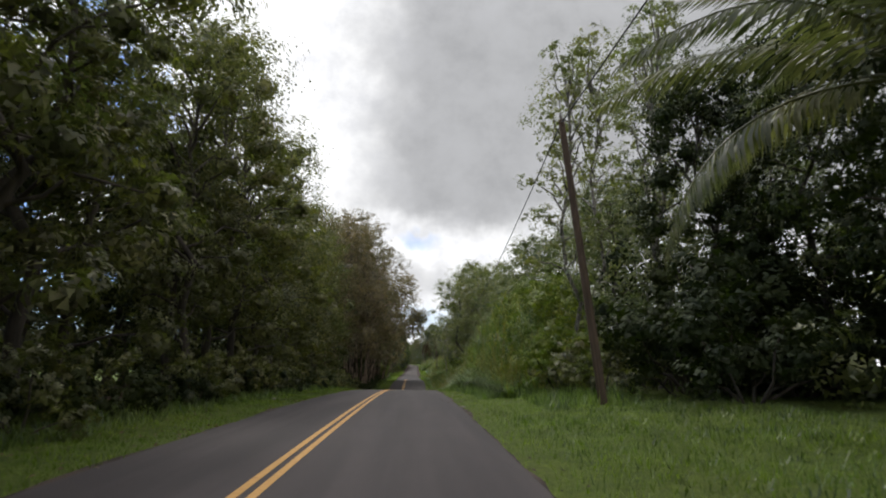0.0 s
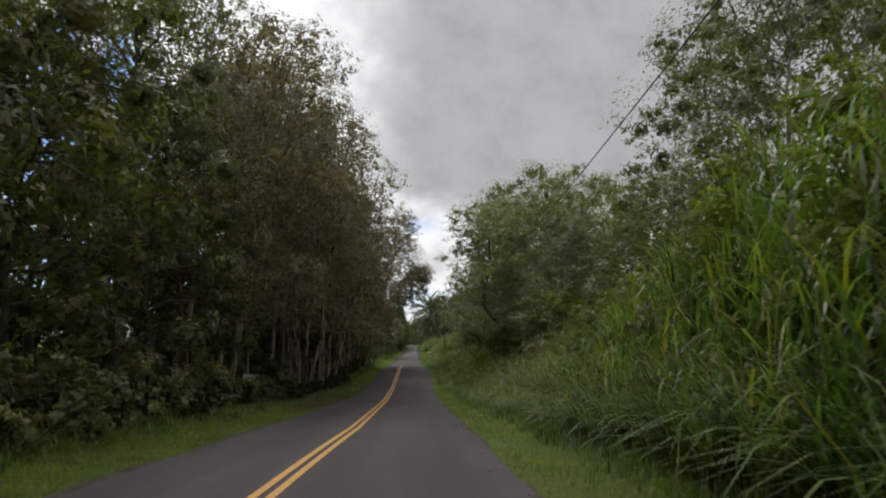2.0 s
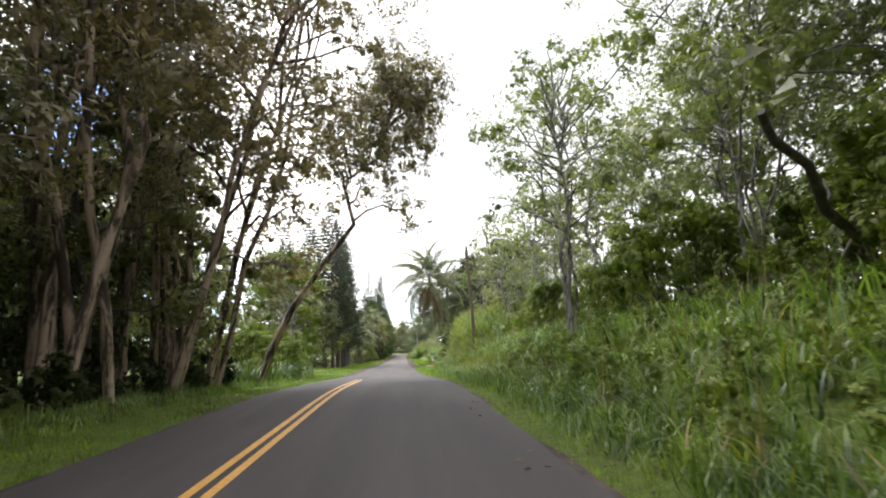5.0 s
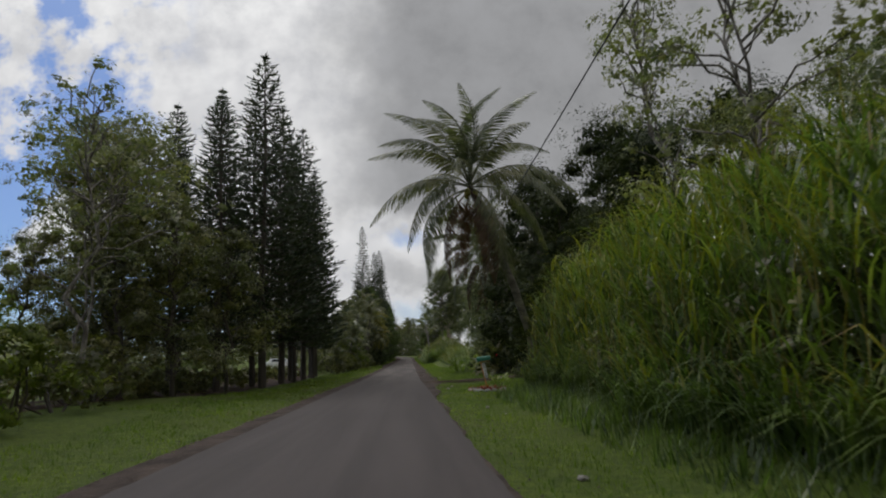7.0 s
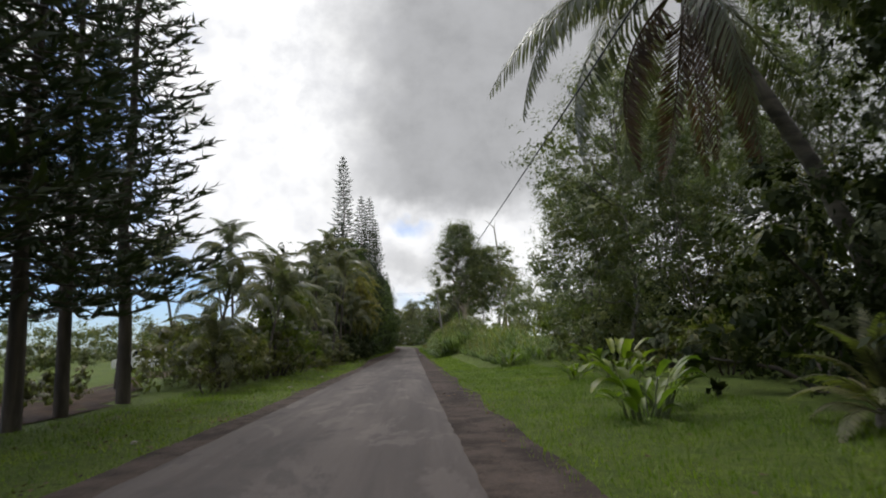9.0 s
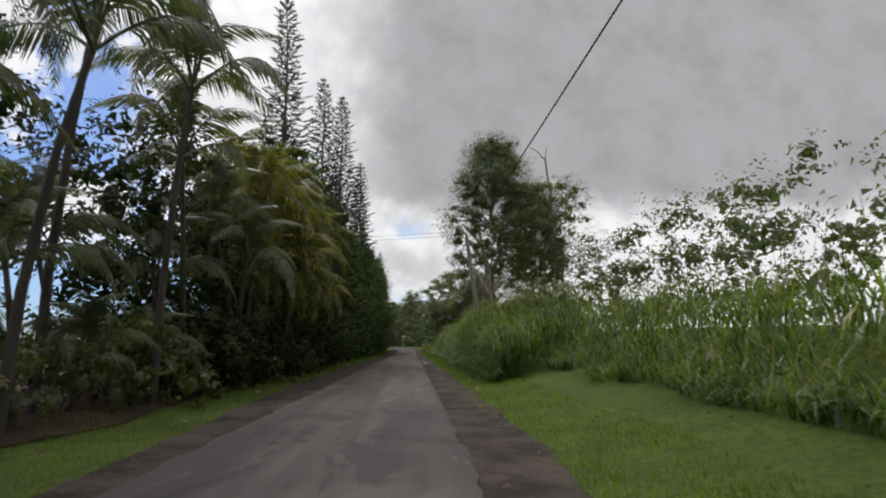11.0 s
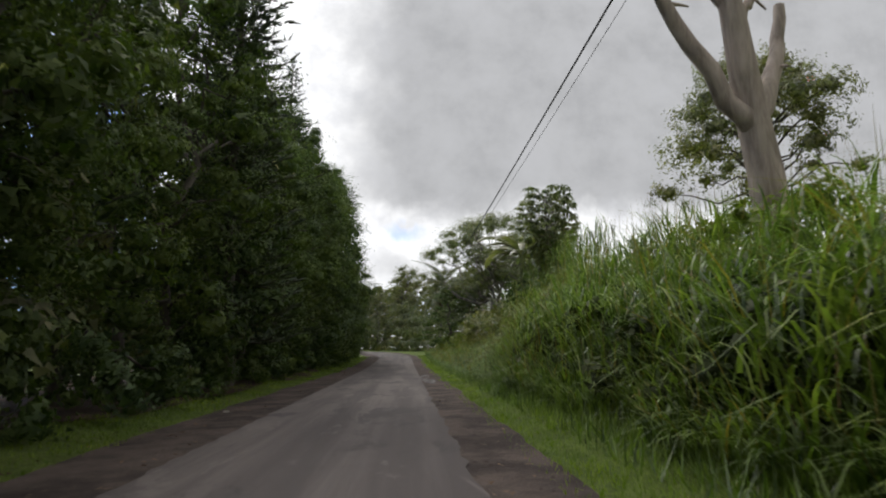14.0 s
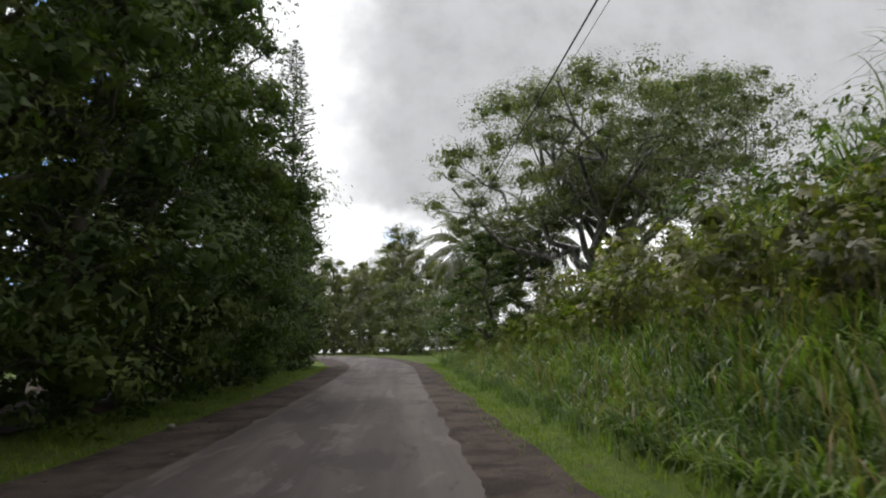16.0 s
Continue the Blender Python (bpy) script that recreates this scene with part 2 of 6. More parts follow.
CABLE = plain_material("cable", (0.012, 0.012, 0.012), (0.02, 0.02, 0.02), 3.0, 0.6)


# ---- the lie of the land ----
ROAD_T = np.array([t for t, *_ in ROWS])
ROAD_Z = np.array([r[1] for r in ROWS]) - EYE
KEY_Y = np.arange(-60.0, 520.0, 1.0)
KEY_Z = np.interp(KEY_Y, SPEED * ROAD_T, ROAD_Z)
KEY_Z = KEY_Z + np.interp(KEY_Y, [332, 345, 360, 380, 420, 519], [0, 0.15, 0.5, 1.0, 1.6, 2.0])
KEY_Z = np.convolve(np.pad(KEY_Z, 6, mode="edge"), np.hanning(13) / np.hanning(13).sum(), "valid")
BEND, RADIUS, MOST = 355.0, 88.0, 1.15


def zr(y):
    """Height of the road's surface."""
    return np.interp(y, KEY_Y, KEY_Z)


def smooth(a, b, x):
    q = np.clip((np.asarray(x, float) - a) / (b - a), 0, 1)
    return q * q * (3 - 2 * q)


BANK_Y = [-60, 10, 40, 75, 110, 150, 160, 166, 212, 226, 250, 300, 345, 380, 420]
BANK_H = [0.2, 0.3, 1.0, 1.7, 1.9, 1.6, 0.9, 0.25, 0.25, 1.0, 1.9, 2.4, 2.0, 0.5, 0.0]


def gz(x, y):
    """Height of the ground beside the road."""
    x, y = np.asarray(x, float), np.asarray(y, float)
    right = np.interp(y, BANK_Y, BANK_H) * smooth(2.3, 8.5, x)
    left = 0.35 * smooth(-4.2, -9.0, x) * (1 - smooth(160, 175, y) * (1 - smooth(200, 215, y))) * (1 - smooth(352, 364, y))
    hump = 0.05 * np.sin(x * 1.7 + y * 0.31) * np.sin(y * 0.83) * smooth(1.5, 4.0, np.abs(x + 1.2))
    return zr(np.clip(y, -60, 519)) + right + left + hump - 0.03


RE_Y = [-60, 0, 40, 60, 80, 95, 105, 120, 136, 150, 168, 180, 200, 240, 270, 300, 320, 366, 470]
RE_X = [1.42, 1.42, 1.36, 1.32, 1.35, 1.5, 1.6, 1.45, 1.05, 0.95, 0.78, 0.65, 0.62, 0.68, 0.74, 0.74, 0.8, 0.85, 0.9]
LE_X = [-3.9, -3.9, -3.8, -3.7, -3.7, -3.8, -3.7, -3.5, -3.45, -3.4, -3.3, -3.2, -3.1, -3.0, -3.0, -3.0, -3.0, -3.0, -3.0]


def along(s, off):
    """A point off metres to the side of the eye's line, s metres along the road, which bends in the end."""
    if s <= BEND:
        return off, s
    a = min((s - BEND) / RADIUS, MOST)
    rest = s - BEND - a * RADIUS
    return -RADIUS + (RADIUS + off) * math.cos(a) - rest * math.sin(a), BEND + (RADIUS + off) * math.sin(a) + rest * math.cos(a)


# ---- building helpers ----
class Mesh:
    """Gathers vertices and faces as arrays."""

    def __init__(self):
        self.v, self.f, self.count, self.n = [], [], 0, []

    def add(self, verts, faces, normals=None):
        verts = np.asarray(verts, float).reshape(-1, 3)
        self.f.append(np.asarray(faces, int) + self.count)
        self.v.append(verts)
        if normals is not None:
            self.n.append(normals)
        self.count += len(verts)
        return self

    def mesh(self, name, mat, shade=False):
        me = bpy.data.meshes.new(name)
        verts = np.concatenate(self.v)
        me.vertices.add(len(verts))
        me.vertices.foreach_set("co", verts.ravel())
        sizes = np.concatenate([np.full(len(f), f.shape[1]) for f in self.f])
        loops = np.concatenate([f.ravel() for f in self.f])
        me.loops.add(len(loops))
        me.loops.foreach_set("vertex_index", loops.astype(np.int32))
        me.polygons.add(len(sizes))
        me.polygons.foreach_set("loop_start", np.r_[0, np.cumsum(sizes)[:-1]].astype(np.int32))
        me.polygons.foreach_set("loop_total", sizes.astype(np.int32))
        leafy = self.n and sum(len(q) for q in self.n) == len(verts)
        if shade or leafy:
            me.polygons.foreach_set("use_smooth", np.ones(len(sizes), bool))
        me.update(calc_edges=True)
        me.validate()
        if leafy:
            me.normals_split_custom_set_from_vertices(np.concatenate(self.n).tolist())
        me.materials.append(mat)
        return me


def part(name, built, mat, parent=None, label="", shade=False):
    """One mesh object of a thing, a part or the setting."""
    if isinstance(built, Mesh):
        me = built.mesh(name, mat, shade)
    elif isinstance(built, bpy.types.Mesh):
        me = built
    else:
        me = bpy.data.meshes.new(name)
        built.to_mesh(me)
        built.free()
        me.materials.append(mat)
        if shade:
            for q in me.polygons:
                q.use_smooth = True
    ob = new(name, me)
    if parent is not None:
        ob.parent = parent
    if label:
        ob["label"] = label
    return ob


def unit(a):
    return a / np.maximum(np.linalg.norm(a, axis=-1, keepdims=True), 1e-9)


def tube(m, path, radii, sides=7, cap=True):
    """A tapered tube along a path."""
    path = np.asarray(path, float)
    n = len(path)
    radii = np.broadcast_to(np.asarray(radii, float), (n,))
    way = unit(np.gradient(path, axis=0))
    ref = np.array([1.0, 0.0, 0.0]) if abs(way[0][0]) < 0.8 else np.array([0.0, 1.0, 0.0])
    side = unit(np.cross(way, ref))
    up = np.cross(side, way)
    a = np.linspace(0, 2 * np.pi, sides, endpoint=False)
    ring = path[:, None] + radii[:, None, None] * (np.cos(a)[None, :, None] * side[:, None] + np.sin(a)[None, :, None] * up[:, None])
    i, j = np.meshgrid(np.arange(n - 1), np.arange(sides), indexing="ij")
    k = (j + 1) % sides
    faces = np.stack([i * sides + j, i * sides + k, (i + 1) * sides + k, (i + 1) * sides + j], -1).reshape(-1, 4)
    m.add(ring.reshape(-1, 3), faces)
    if cap:
        m.add(ring[-1], [list(range(sides))])
        m.add(ring[0], [list(range(sides))[::-1]])
    return m


def leaf_cards(m, base, way, normal, length, width, fold=0.12, lie=None, kite=False):
    """Leaf blades: widest near the stalk, with a pointed tip; a kite also narrows to its stalk."""
    way, normal = unit(way), unit(normal)
    side = unit(np.cross(way, normal))
    normal = np.cross(side, way)
    length, width = np.asarray(length)[..., None] * np.ones((len(base), 1)), np.asarray(width)[..., None] * np.ones((len(base), 1))
    root = base + way * length * 0.12
    tip = base + way * length - normal * length * fold
    if kite:
        mid_rib = base + way * length * 0.45 + normal * length * 0.05
        v = np.stack([base, mid_rib + side * width / 2, tip, mid_rib - side * width / 2], 1)
        faces = np.arange(len(base) * 4).reshape(-1, 4)
        if lie is None:
            return m.add(v.reshape(-1, 3), faces)
        turned = (np.cross(v[:, 1] - v[:, 0], v[:, 3] - v[:, 0]) * lie).sum(1) < 0
        v[turned] = v[turned][:, ::-1]
        return m.add(v.reshape(-1, 3), faces, np.repeat(unit(lie), 4, 0))
    v = np.stack([root + side * width / 2, tip, root - side * width / 2], 1)
    if lie is None:
        return m.add(v.reshape(-1, 3), np.arange(len(base) * 3).reshape(-1, 3))
    turned = (np.cross(v[:, 1] - v[:, 0], v[:, 2] - v[:, 0]) * lie).sum(1) < 0
    v[turned] = v[turned][:, ::-1]
    return m.add(v.reshape(-1, 3), np.arange(len(base) * 3).reshape(-1, 3), np.repeat(unit(lie), 3, 0))


def clump(m, rng, centre, r, n, size, flat=0.72, droop=0.35, slim=0.52, inner=50, kite=False):
    """A leafy clump: sprays of leaves over an uneven, flattened ball, with darker leaves deep inside."""
    squash = np.array([1, 1, flat])
    k = max(7, n // 20)
    heads = unit(rng.normal(size=(k, 3)) + np.array([0, 0, 0.2])) * (0.66 + 0.3 * rng.random((k, 1)))
    which = rng.integers(k, size=n)
    off = rng.normal(size=(n, 3)) * 0.115 * (0.7 + 0.6 * rng.random((k, 1)))[which]
    d = unit(heads[which])
    p = (heads[which] + off) * r * squash
    lie = d * 0.75 + unit(off) * 0.3 + np.array([0, 0, 0.32])
    way = unit(np.cross(lie, rng.normal(size=d.shape))) + 0.3 * d + np.array([0, 0, -droop])
    s = size * (0.6 + 0.8 * rng.random(n))
    leaf_cards(m, p + centre - unit(way) * s[:, None] * 0.4, way, lie + rng.normal(size=d.shape) * 0.3, s, s * slim, 0.12, lie + rng.normal(size=d.shape) * 0.12, kite)
    n = int(inner * (1.9 if inner >= 20 else 1.3))
    d = unit(rng.normal(size=(n, 3)))
    p = d * r * (0.1 + 0.42 * rng.random((n, 1))) * squash
    s = min(max(size * 1.3, 0.24 * r), max(0.27, 1.3 * size)) * (0.7 + 0.6 * rng.random(n))
    way = unit(np.cross(d, rng.normal(size=d.shape))) + np.array([0, 0, -0.2])
    leaf_cards(m, p + centre - unit(way) * s[:, None] * 0.4, way, d, s, s * 0.75, 0.15, d + rng.normal(size=d.shape) * 0.3)


def bend_path(rng, start, end, n=6, wobble=0.1, sag=0.0):
    t = np.linspace(0, 1, n)[:, None]
    p = np.asarray(start, float) * (1 - t) + np.asarray(end, float) * t
    w = rng.normal(size=(n, 3)) * wobble * np.linalg.norm(np.subtract(end, start)) * 0.5
    w[0] = w[-1] = 0
    p = p + w * np.sin(np.pi * t)
    p[:, 2] += (sag * np.sin(np.pi * t))[:, 0]
    return p


def thing(name, label, category, group=""):
    ob = new(name)
    ob.empty_display_size = 0.3
    return tagged(ob, label, category, group)


KINDS = []


class Kind:
    """A thing built once; set() puts it, or a copy of it, in its place."""

    def __init__(self, ob):
        self.ob, self.used = ob, False
        KINDS.append(self)

    def set(self, x, y, turn=0.0, size=1.0, lean=(0.0, 0.0), z=None, tall=1.0):
        z = float(gz(x, y)) - 0.05 if z is None else z
        m = pose(x, y, z, lean[0], lean[1], turn) @ Matrix.Diagonal((size, size, size * tall, 1))
        if not self.used:
            self.used = True
            self.ob.matrix_basis = m
            return self.ob
        return copy_thing(self.ob, m)


# ---- trees and plants ----
def broad_tree(name, label, seed, high, spread, low, clumps, leaves, leaf, bark, foliage, stem=0.22, size=0.2, stems=1, clump_r=1.25, limbs_shown=14, top_heavy=0.7, slim=0.45, inner=50, bent=0.05, apart=0.25):
    """A tree with one or more stems, limbs that fork, and a crown of many leafy clumps with gaps."""
    rng = np.random.default_rng(seed)
    ob = thing(name, label, "tree", "roadside trees")
    wood, crown = Mesh(), Mesh()
    tips = []
    for s in range(stems):
        a = rng.random() * 6.28
        foot = np.array([math.cos(a), math.sin(a), 0]) * (0.0 if stems == 1 else 0.25 + 0.3 * rng.random())
        top = foot * 1.0 + np.array([math.cos(a) * spread * apart * (stems > 1), math.sin(a) * spread * apart * (stems > 1), high * (0.86 + 0.1 * rng.random())])
        path = bend_path(rng, foot - (0, 0, 0.3), top, 9, bent)
        tube(wood, path, np.linspace(stem, stem * 0.15, 9) * (1 if stems == 1 else 0.75), 8)
        tips.append(path)
    for i in range(clumps):
        q = (i + rng.random()) / clumps
        h = low + (high - low) * q ** top_heavy
        path = tips[i % stems]
        k = np.interp(h * 0.85, path[:, 2], np.arange(len(path)))
        root = np.array([np.interp(k, np.arange(len(path)), path[:, c]) for c in range(3)])
        rel = (h - low) / (high - low)
        reach = spread * (0.35 + 0.65 * math.sin(math.pi * min(1, 0.22 + 0.78 * rel) ** 0.9)) * (0.45 + 0.6 * rng.random())
        a = i * 2.4 + rng.random() * 0.8
        c = np.array([math.cos(a) * reach, math.sin(a) * reach, 0]) + (root[0], root[1], h)
        if i % max(1, clumps // limbs_shown) == 0:
            tube(wood, bend_path(rng, root, c, 5, 0.14, 0.25), np.linspace(stem * 0.36, 0.02, 5), 5, False)
        r = clump_r * (0.55 + 0.95 * rng.random() ** 1.5)
        clump(crown, rng, c, r, int(leaves * (r / clump_r) ** 1.6), size, slim=slim, inner=inner)
    part("trunk", wood, bark, ob, shade=True)
    part("crown", crown, foliage, ob)
    return Kind(ob)


def pine_tree(name, label, seed, high, spread, low, whorls=34, arms=8, foliage=LEAF_PINE, sprays=13):
    """A narrow column of a pine: whorls of short arms with thick upturned needle ropes."""
    rng = np.random.default_rng(seed)
    ob = thing(name, label, "tree", "pines")
    wood, crown = Mesh(), Mesh()
    tube(wood, bend_path(rng, (0, 0, -0.3), (0, 0, high), 8, 0.012), np.linspace(0.22, 0.02, 8), 8)
    for i in range(whorls):
        q = i / (whorls - 1)
        h = low + (high - low - 0.1) * q
        reach = spread * (1 - q) ** 0.52 * (0.8 + 0.35 * rng.random()) + 0.12
        turn = rng.random() * 6.28
        for k in range(arms):
            a = turn + 6.28 * k / arms + rng.normal() * 0.12
            l = reach * (0.75 + 0.4 * rng.random())
            t = np.linspace(0, 1, 4)[:, None]
            path = np.c_[math.cos(a) * l * t, math.sin(a) * l * t, h - 0.22 * l * np.sin(2.4 * t) + 0.12 * l * t**3]
            if l > 0.7:
                tube(wood, path, np.linspace(0.028, 0.01, 4), 4, False)
            n = max(4, int(sprays * (0.35 + 0.65 * l / spread)))
            s = 0.25 + 0.75 * rng.random(n)
            base = np.stack([np.interp(s, t[:, 0], path[:, c]) for c in range(3)], 1)
            way = np.c_[math.cos(a) * 0.8 + rng.normal(size=n) * 0.55, math.sin(a) * 0.8 + rng.normal(size=n) * 0.55, 0.15 + 0.4 * rng.random(n)]
            ln = (0.3 + 0.3 * rng.random(n)) * (0.55 + 0.45 * l / spread)
            leaf_cards(crown, base, way, rng.normal(size=(n, 3)), ln, ln * 0.24, -0.18)
    n = 26
    leaf_cards(crown, np.c_[np.zeros((n, 2)), high - 1.3 * rng.random(n)], np.c_[rng.normal(size=(n, 2)) * 0.5, 0.6 + rng.random(n)], rng.normal(size=(n, 3)), 0.4, 0.09, 0)
    part("trunk", wood, BARK_DARK, ob, shade=True)
    part("crown", crown, foliage, ob)
    return Kind(ob)


def frond_mesh(name, seed, length, leaflets, leaf_len, arch, foliage, width=0.055, hang=0.55, rise=0.35):
    """A feather leaf: an arched midrib with leaflets that hang to both sides. It starts at the origin and goes along +x."""
    rng = np.random.default_rng(seed)
    m = Mesh()
    t = np.linspace(0, 1, 12)
    x = length * (t - 0.18 * arch * t**2)
    z = length * (rise * t - (0.35 + 0.5 * arch) * t**2.1)
    path = np.c_[x, 0 * t, z]
    tube(m, path, np.linspace(0.035, 0.006, 12) * (length / 3.5) ** 0.5, 5, False)
    s = np.repeat(np.linspace(0.16, 0.995, leaflets), 2) + rng.normal(size=2 * leaflets) * 0.004
    sgn = np.tile([1, -1], leaflets)
    base = np.stack([np.interp(s, t, path[:, c]) for c in range(3)], 1)
    d = unit(np.gradient(path, axis=0))
    way = np.stack([np.interp(s, t, d[:, c]) for c in range(3)], 1)
    out_way = way * 0.62 + np.c_[0 * s, sgn * (0.85 - 0.25 * hang), -hang * (0.35 + 0.5 * rng.random(len(s)))]
    ln = leaf_len * np.sin(np.pi * np.clip(0.16 + 0.84 * s, 0, 0.985)) ** 0.55 * (0.8 + 0.35 * rng.random(len(s)))
    mid = base + unit(out_way) * ln[:, None] * 0.55
    side = way * width / 2
    tip = mid + unit(out_way + np.array([0, 0, -0.9 * hang])) * ln[:, None] * 0.5
    v = np.stack([base - side * 0.5, base + side * 0.5, mid + side, mid - side, tip], 1).reshape(-1, 3)
    k = 5 * np.arange(len(s))[:, None]
    m.add(v, k + np.array([[0, 1, 2, 3]]))
    m.v.append(np.zeros((0, 3)))
    m.f.append((k + np.array([[3, 2, 4]])) + m.count - len(v))
    return m.mesh(name, foliage)


def palm_tree(name, label, seed, stem_path, r, fronds, meshes, foliage, ring=True, nuts=0, dead=0, dead_meshes=(), spread=(75, -35), stem_bark=BARK_PALM, cat="palm"):
    """A feather palm: a ringed stem and a crown of separate fronds."""
    rng = np.random.default_rng(seed)
    ob = thing(name, label, cat, "palms")
    stem_path = np.asarray(stem_path, float)
    t = np.linspace(0, 1, 34)
    path = np.stack([np.interp(t, np.linspace(0, 1, len(stem_path)), stem_path[:, c]) for c in range(3)], 1)
    rad = r * (1.25 - 0.45 * t) * (1 + 0.07 * (np.arange(34) % 2))
    part("trunk", tube(Mesh(), path, rad, 10), stem_bark, ob, shade=False)
    top = path[-1]
    for i in range(fronds):
        q = i / max(1, fronds - 1)
        f = new("frond", meshes[i % len(meshes)])
        f.parent = ob
        tilt = spread[0] + (spread[1] - spread[0]) * q + rng.normal() * 6
        f.matrix_basis = pose(*(top + (0, 0, 0.1 - 0.25 * q)), 0, 0, i * 137.5 + rng.normal() * 9) @ pose(0, 0, 0, rng.normal() * 12, -tilt, 0)
    for i in range(dead):
        f = new("dead_frond", dead_meshes[i % len(dead_meshes)])
        f.parent = ob
        f["label"] = "dry brown hanging frond"
        f.matrix_basis = pose(*(top + (0, 0, -0.3)), 0, 0, i * 100.0 + rng.normal() * 20) @ pose(0, 0, 0, rng.normal() * 15, 62 + rng.normal() * 9, 0)
    for i in range(nuts):
        b = bmesh.new()
        bmesh.ops.create_icosphere(b, subdivisions=2, radius=0.13)
        a = i * 2.1
        bmesh.ops.transform(b, matrix=pose(*(top + (0.25 * math.cos(a), 0.25 * math.sin(a), -0.35 - 0.12 * (i % 2)))) @ Matrix.Diagonal((1, 1, 1.2, 1)), verts=b.verts)
        part("coconut", b, LEAF_GOLD, ob, shade=True)
    return Kind(ob)


def shrub(name, label, seed, r, high, clumps, leaves, size, foliage, slim=0.5, cat="shrub"):
    """A bush: short stems and leafy clumps down to the ground."""
    rng = np.random.default_rng(seed)
    ob = thing(name, label, cat, "undergrowth")
    wood, crown = Mesh(), Mesh()
    for i in range(clumps):
        a, q = i * 2.4, (i + 0.5) / clumps
        h = high * (0.12 + 0.85 * rng.random() ** 0.8)
        reach = r * math.sqrt(max(0.05, 1 - (h / high) ** 2)) * (0.5 + 0.5 * rng.random())
        c = np.array([math.cos(a) * reach, math.sin(a) * reach, h])
        if i % 3 == 0:
            tube(wood, bend_path(rng, (0.1 * math.cos(a), 0.1 * math.sin(a), -0.1), c, 4, 0.1, 0.1), np.linspace(0.04, 0.012, 4), 4, False)
        clump(crown, rng, c, r * 0.36 * (0.7 + 0.6 * rng.random()), leaves, size, 0.8, slim=slim, inner=24, kite=True)
    part("wood", wood, BARK_DARK, ob)
    part("foliage", crown, foliage, ob)
    return Kind(ob)


def thicket(name, label, spots, foliage, seed, leaves=60, size=0.3):
    """Undergrowth that nobody could count: many leafy clumps on the ground, as one mesh. Spots: x, y, radius."""
    r = np.random.default_rng(seed)
    m = Mesh()
    leaves, size = int(1.35 * leaves), 0.76 * size
    for x, y, q in spots:
        z = float(gz(x, y))
        for k in range(3):
            o = r.normal(size=2) * q * 0.45
            clump(m, r, np.array([x + o[0], y + o[1], z + q * (0.45 + 0.5 * k)]), q * (0.85 - 0.12 * k), leaves, size, 0.85, inner=22)
    return tagged(part(name, m, foliage), label, "undergrowth", "", "stuff")


def deep_woods(name, label, line, step, high, seed, foliage, r=1.7):
    """The inside of a wood that nobody could count: leafy clumps at all heights along a line (x, y) to (x, y)."""
    q = np.random.default_rng(seed)
    m = Mesh()
    a, b = np.array(line[0], float), np.array(line[1], float)
    n = int(np.linalg.norm(b - a) / step)
    for i in range(n):
        x, y = a + (b - a) * (i + q.random()) / n + q.normal(size=2) * 0.7
        h = 0.9 + 0.6 * q.random()
        top = high * (0.75 + 0.4 * q.random())
        while h < top:
            clump(m, q, np.array([x + q.normal() * 0.7, y + q.normal() * 0.5, float(gz(x, y)) + h]), r * (0.8 + 0.4 * q.random()), 75, 0.23, 0.85, inner=26)
            h += 1.7 + 0.8 * q.random()
    return tagged(part(name, m, foliage), label, "undergrowth", "", "stuff")


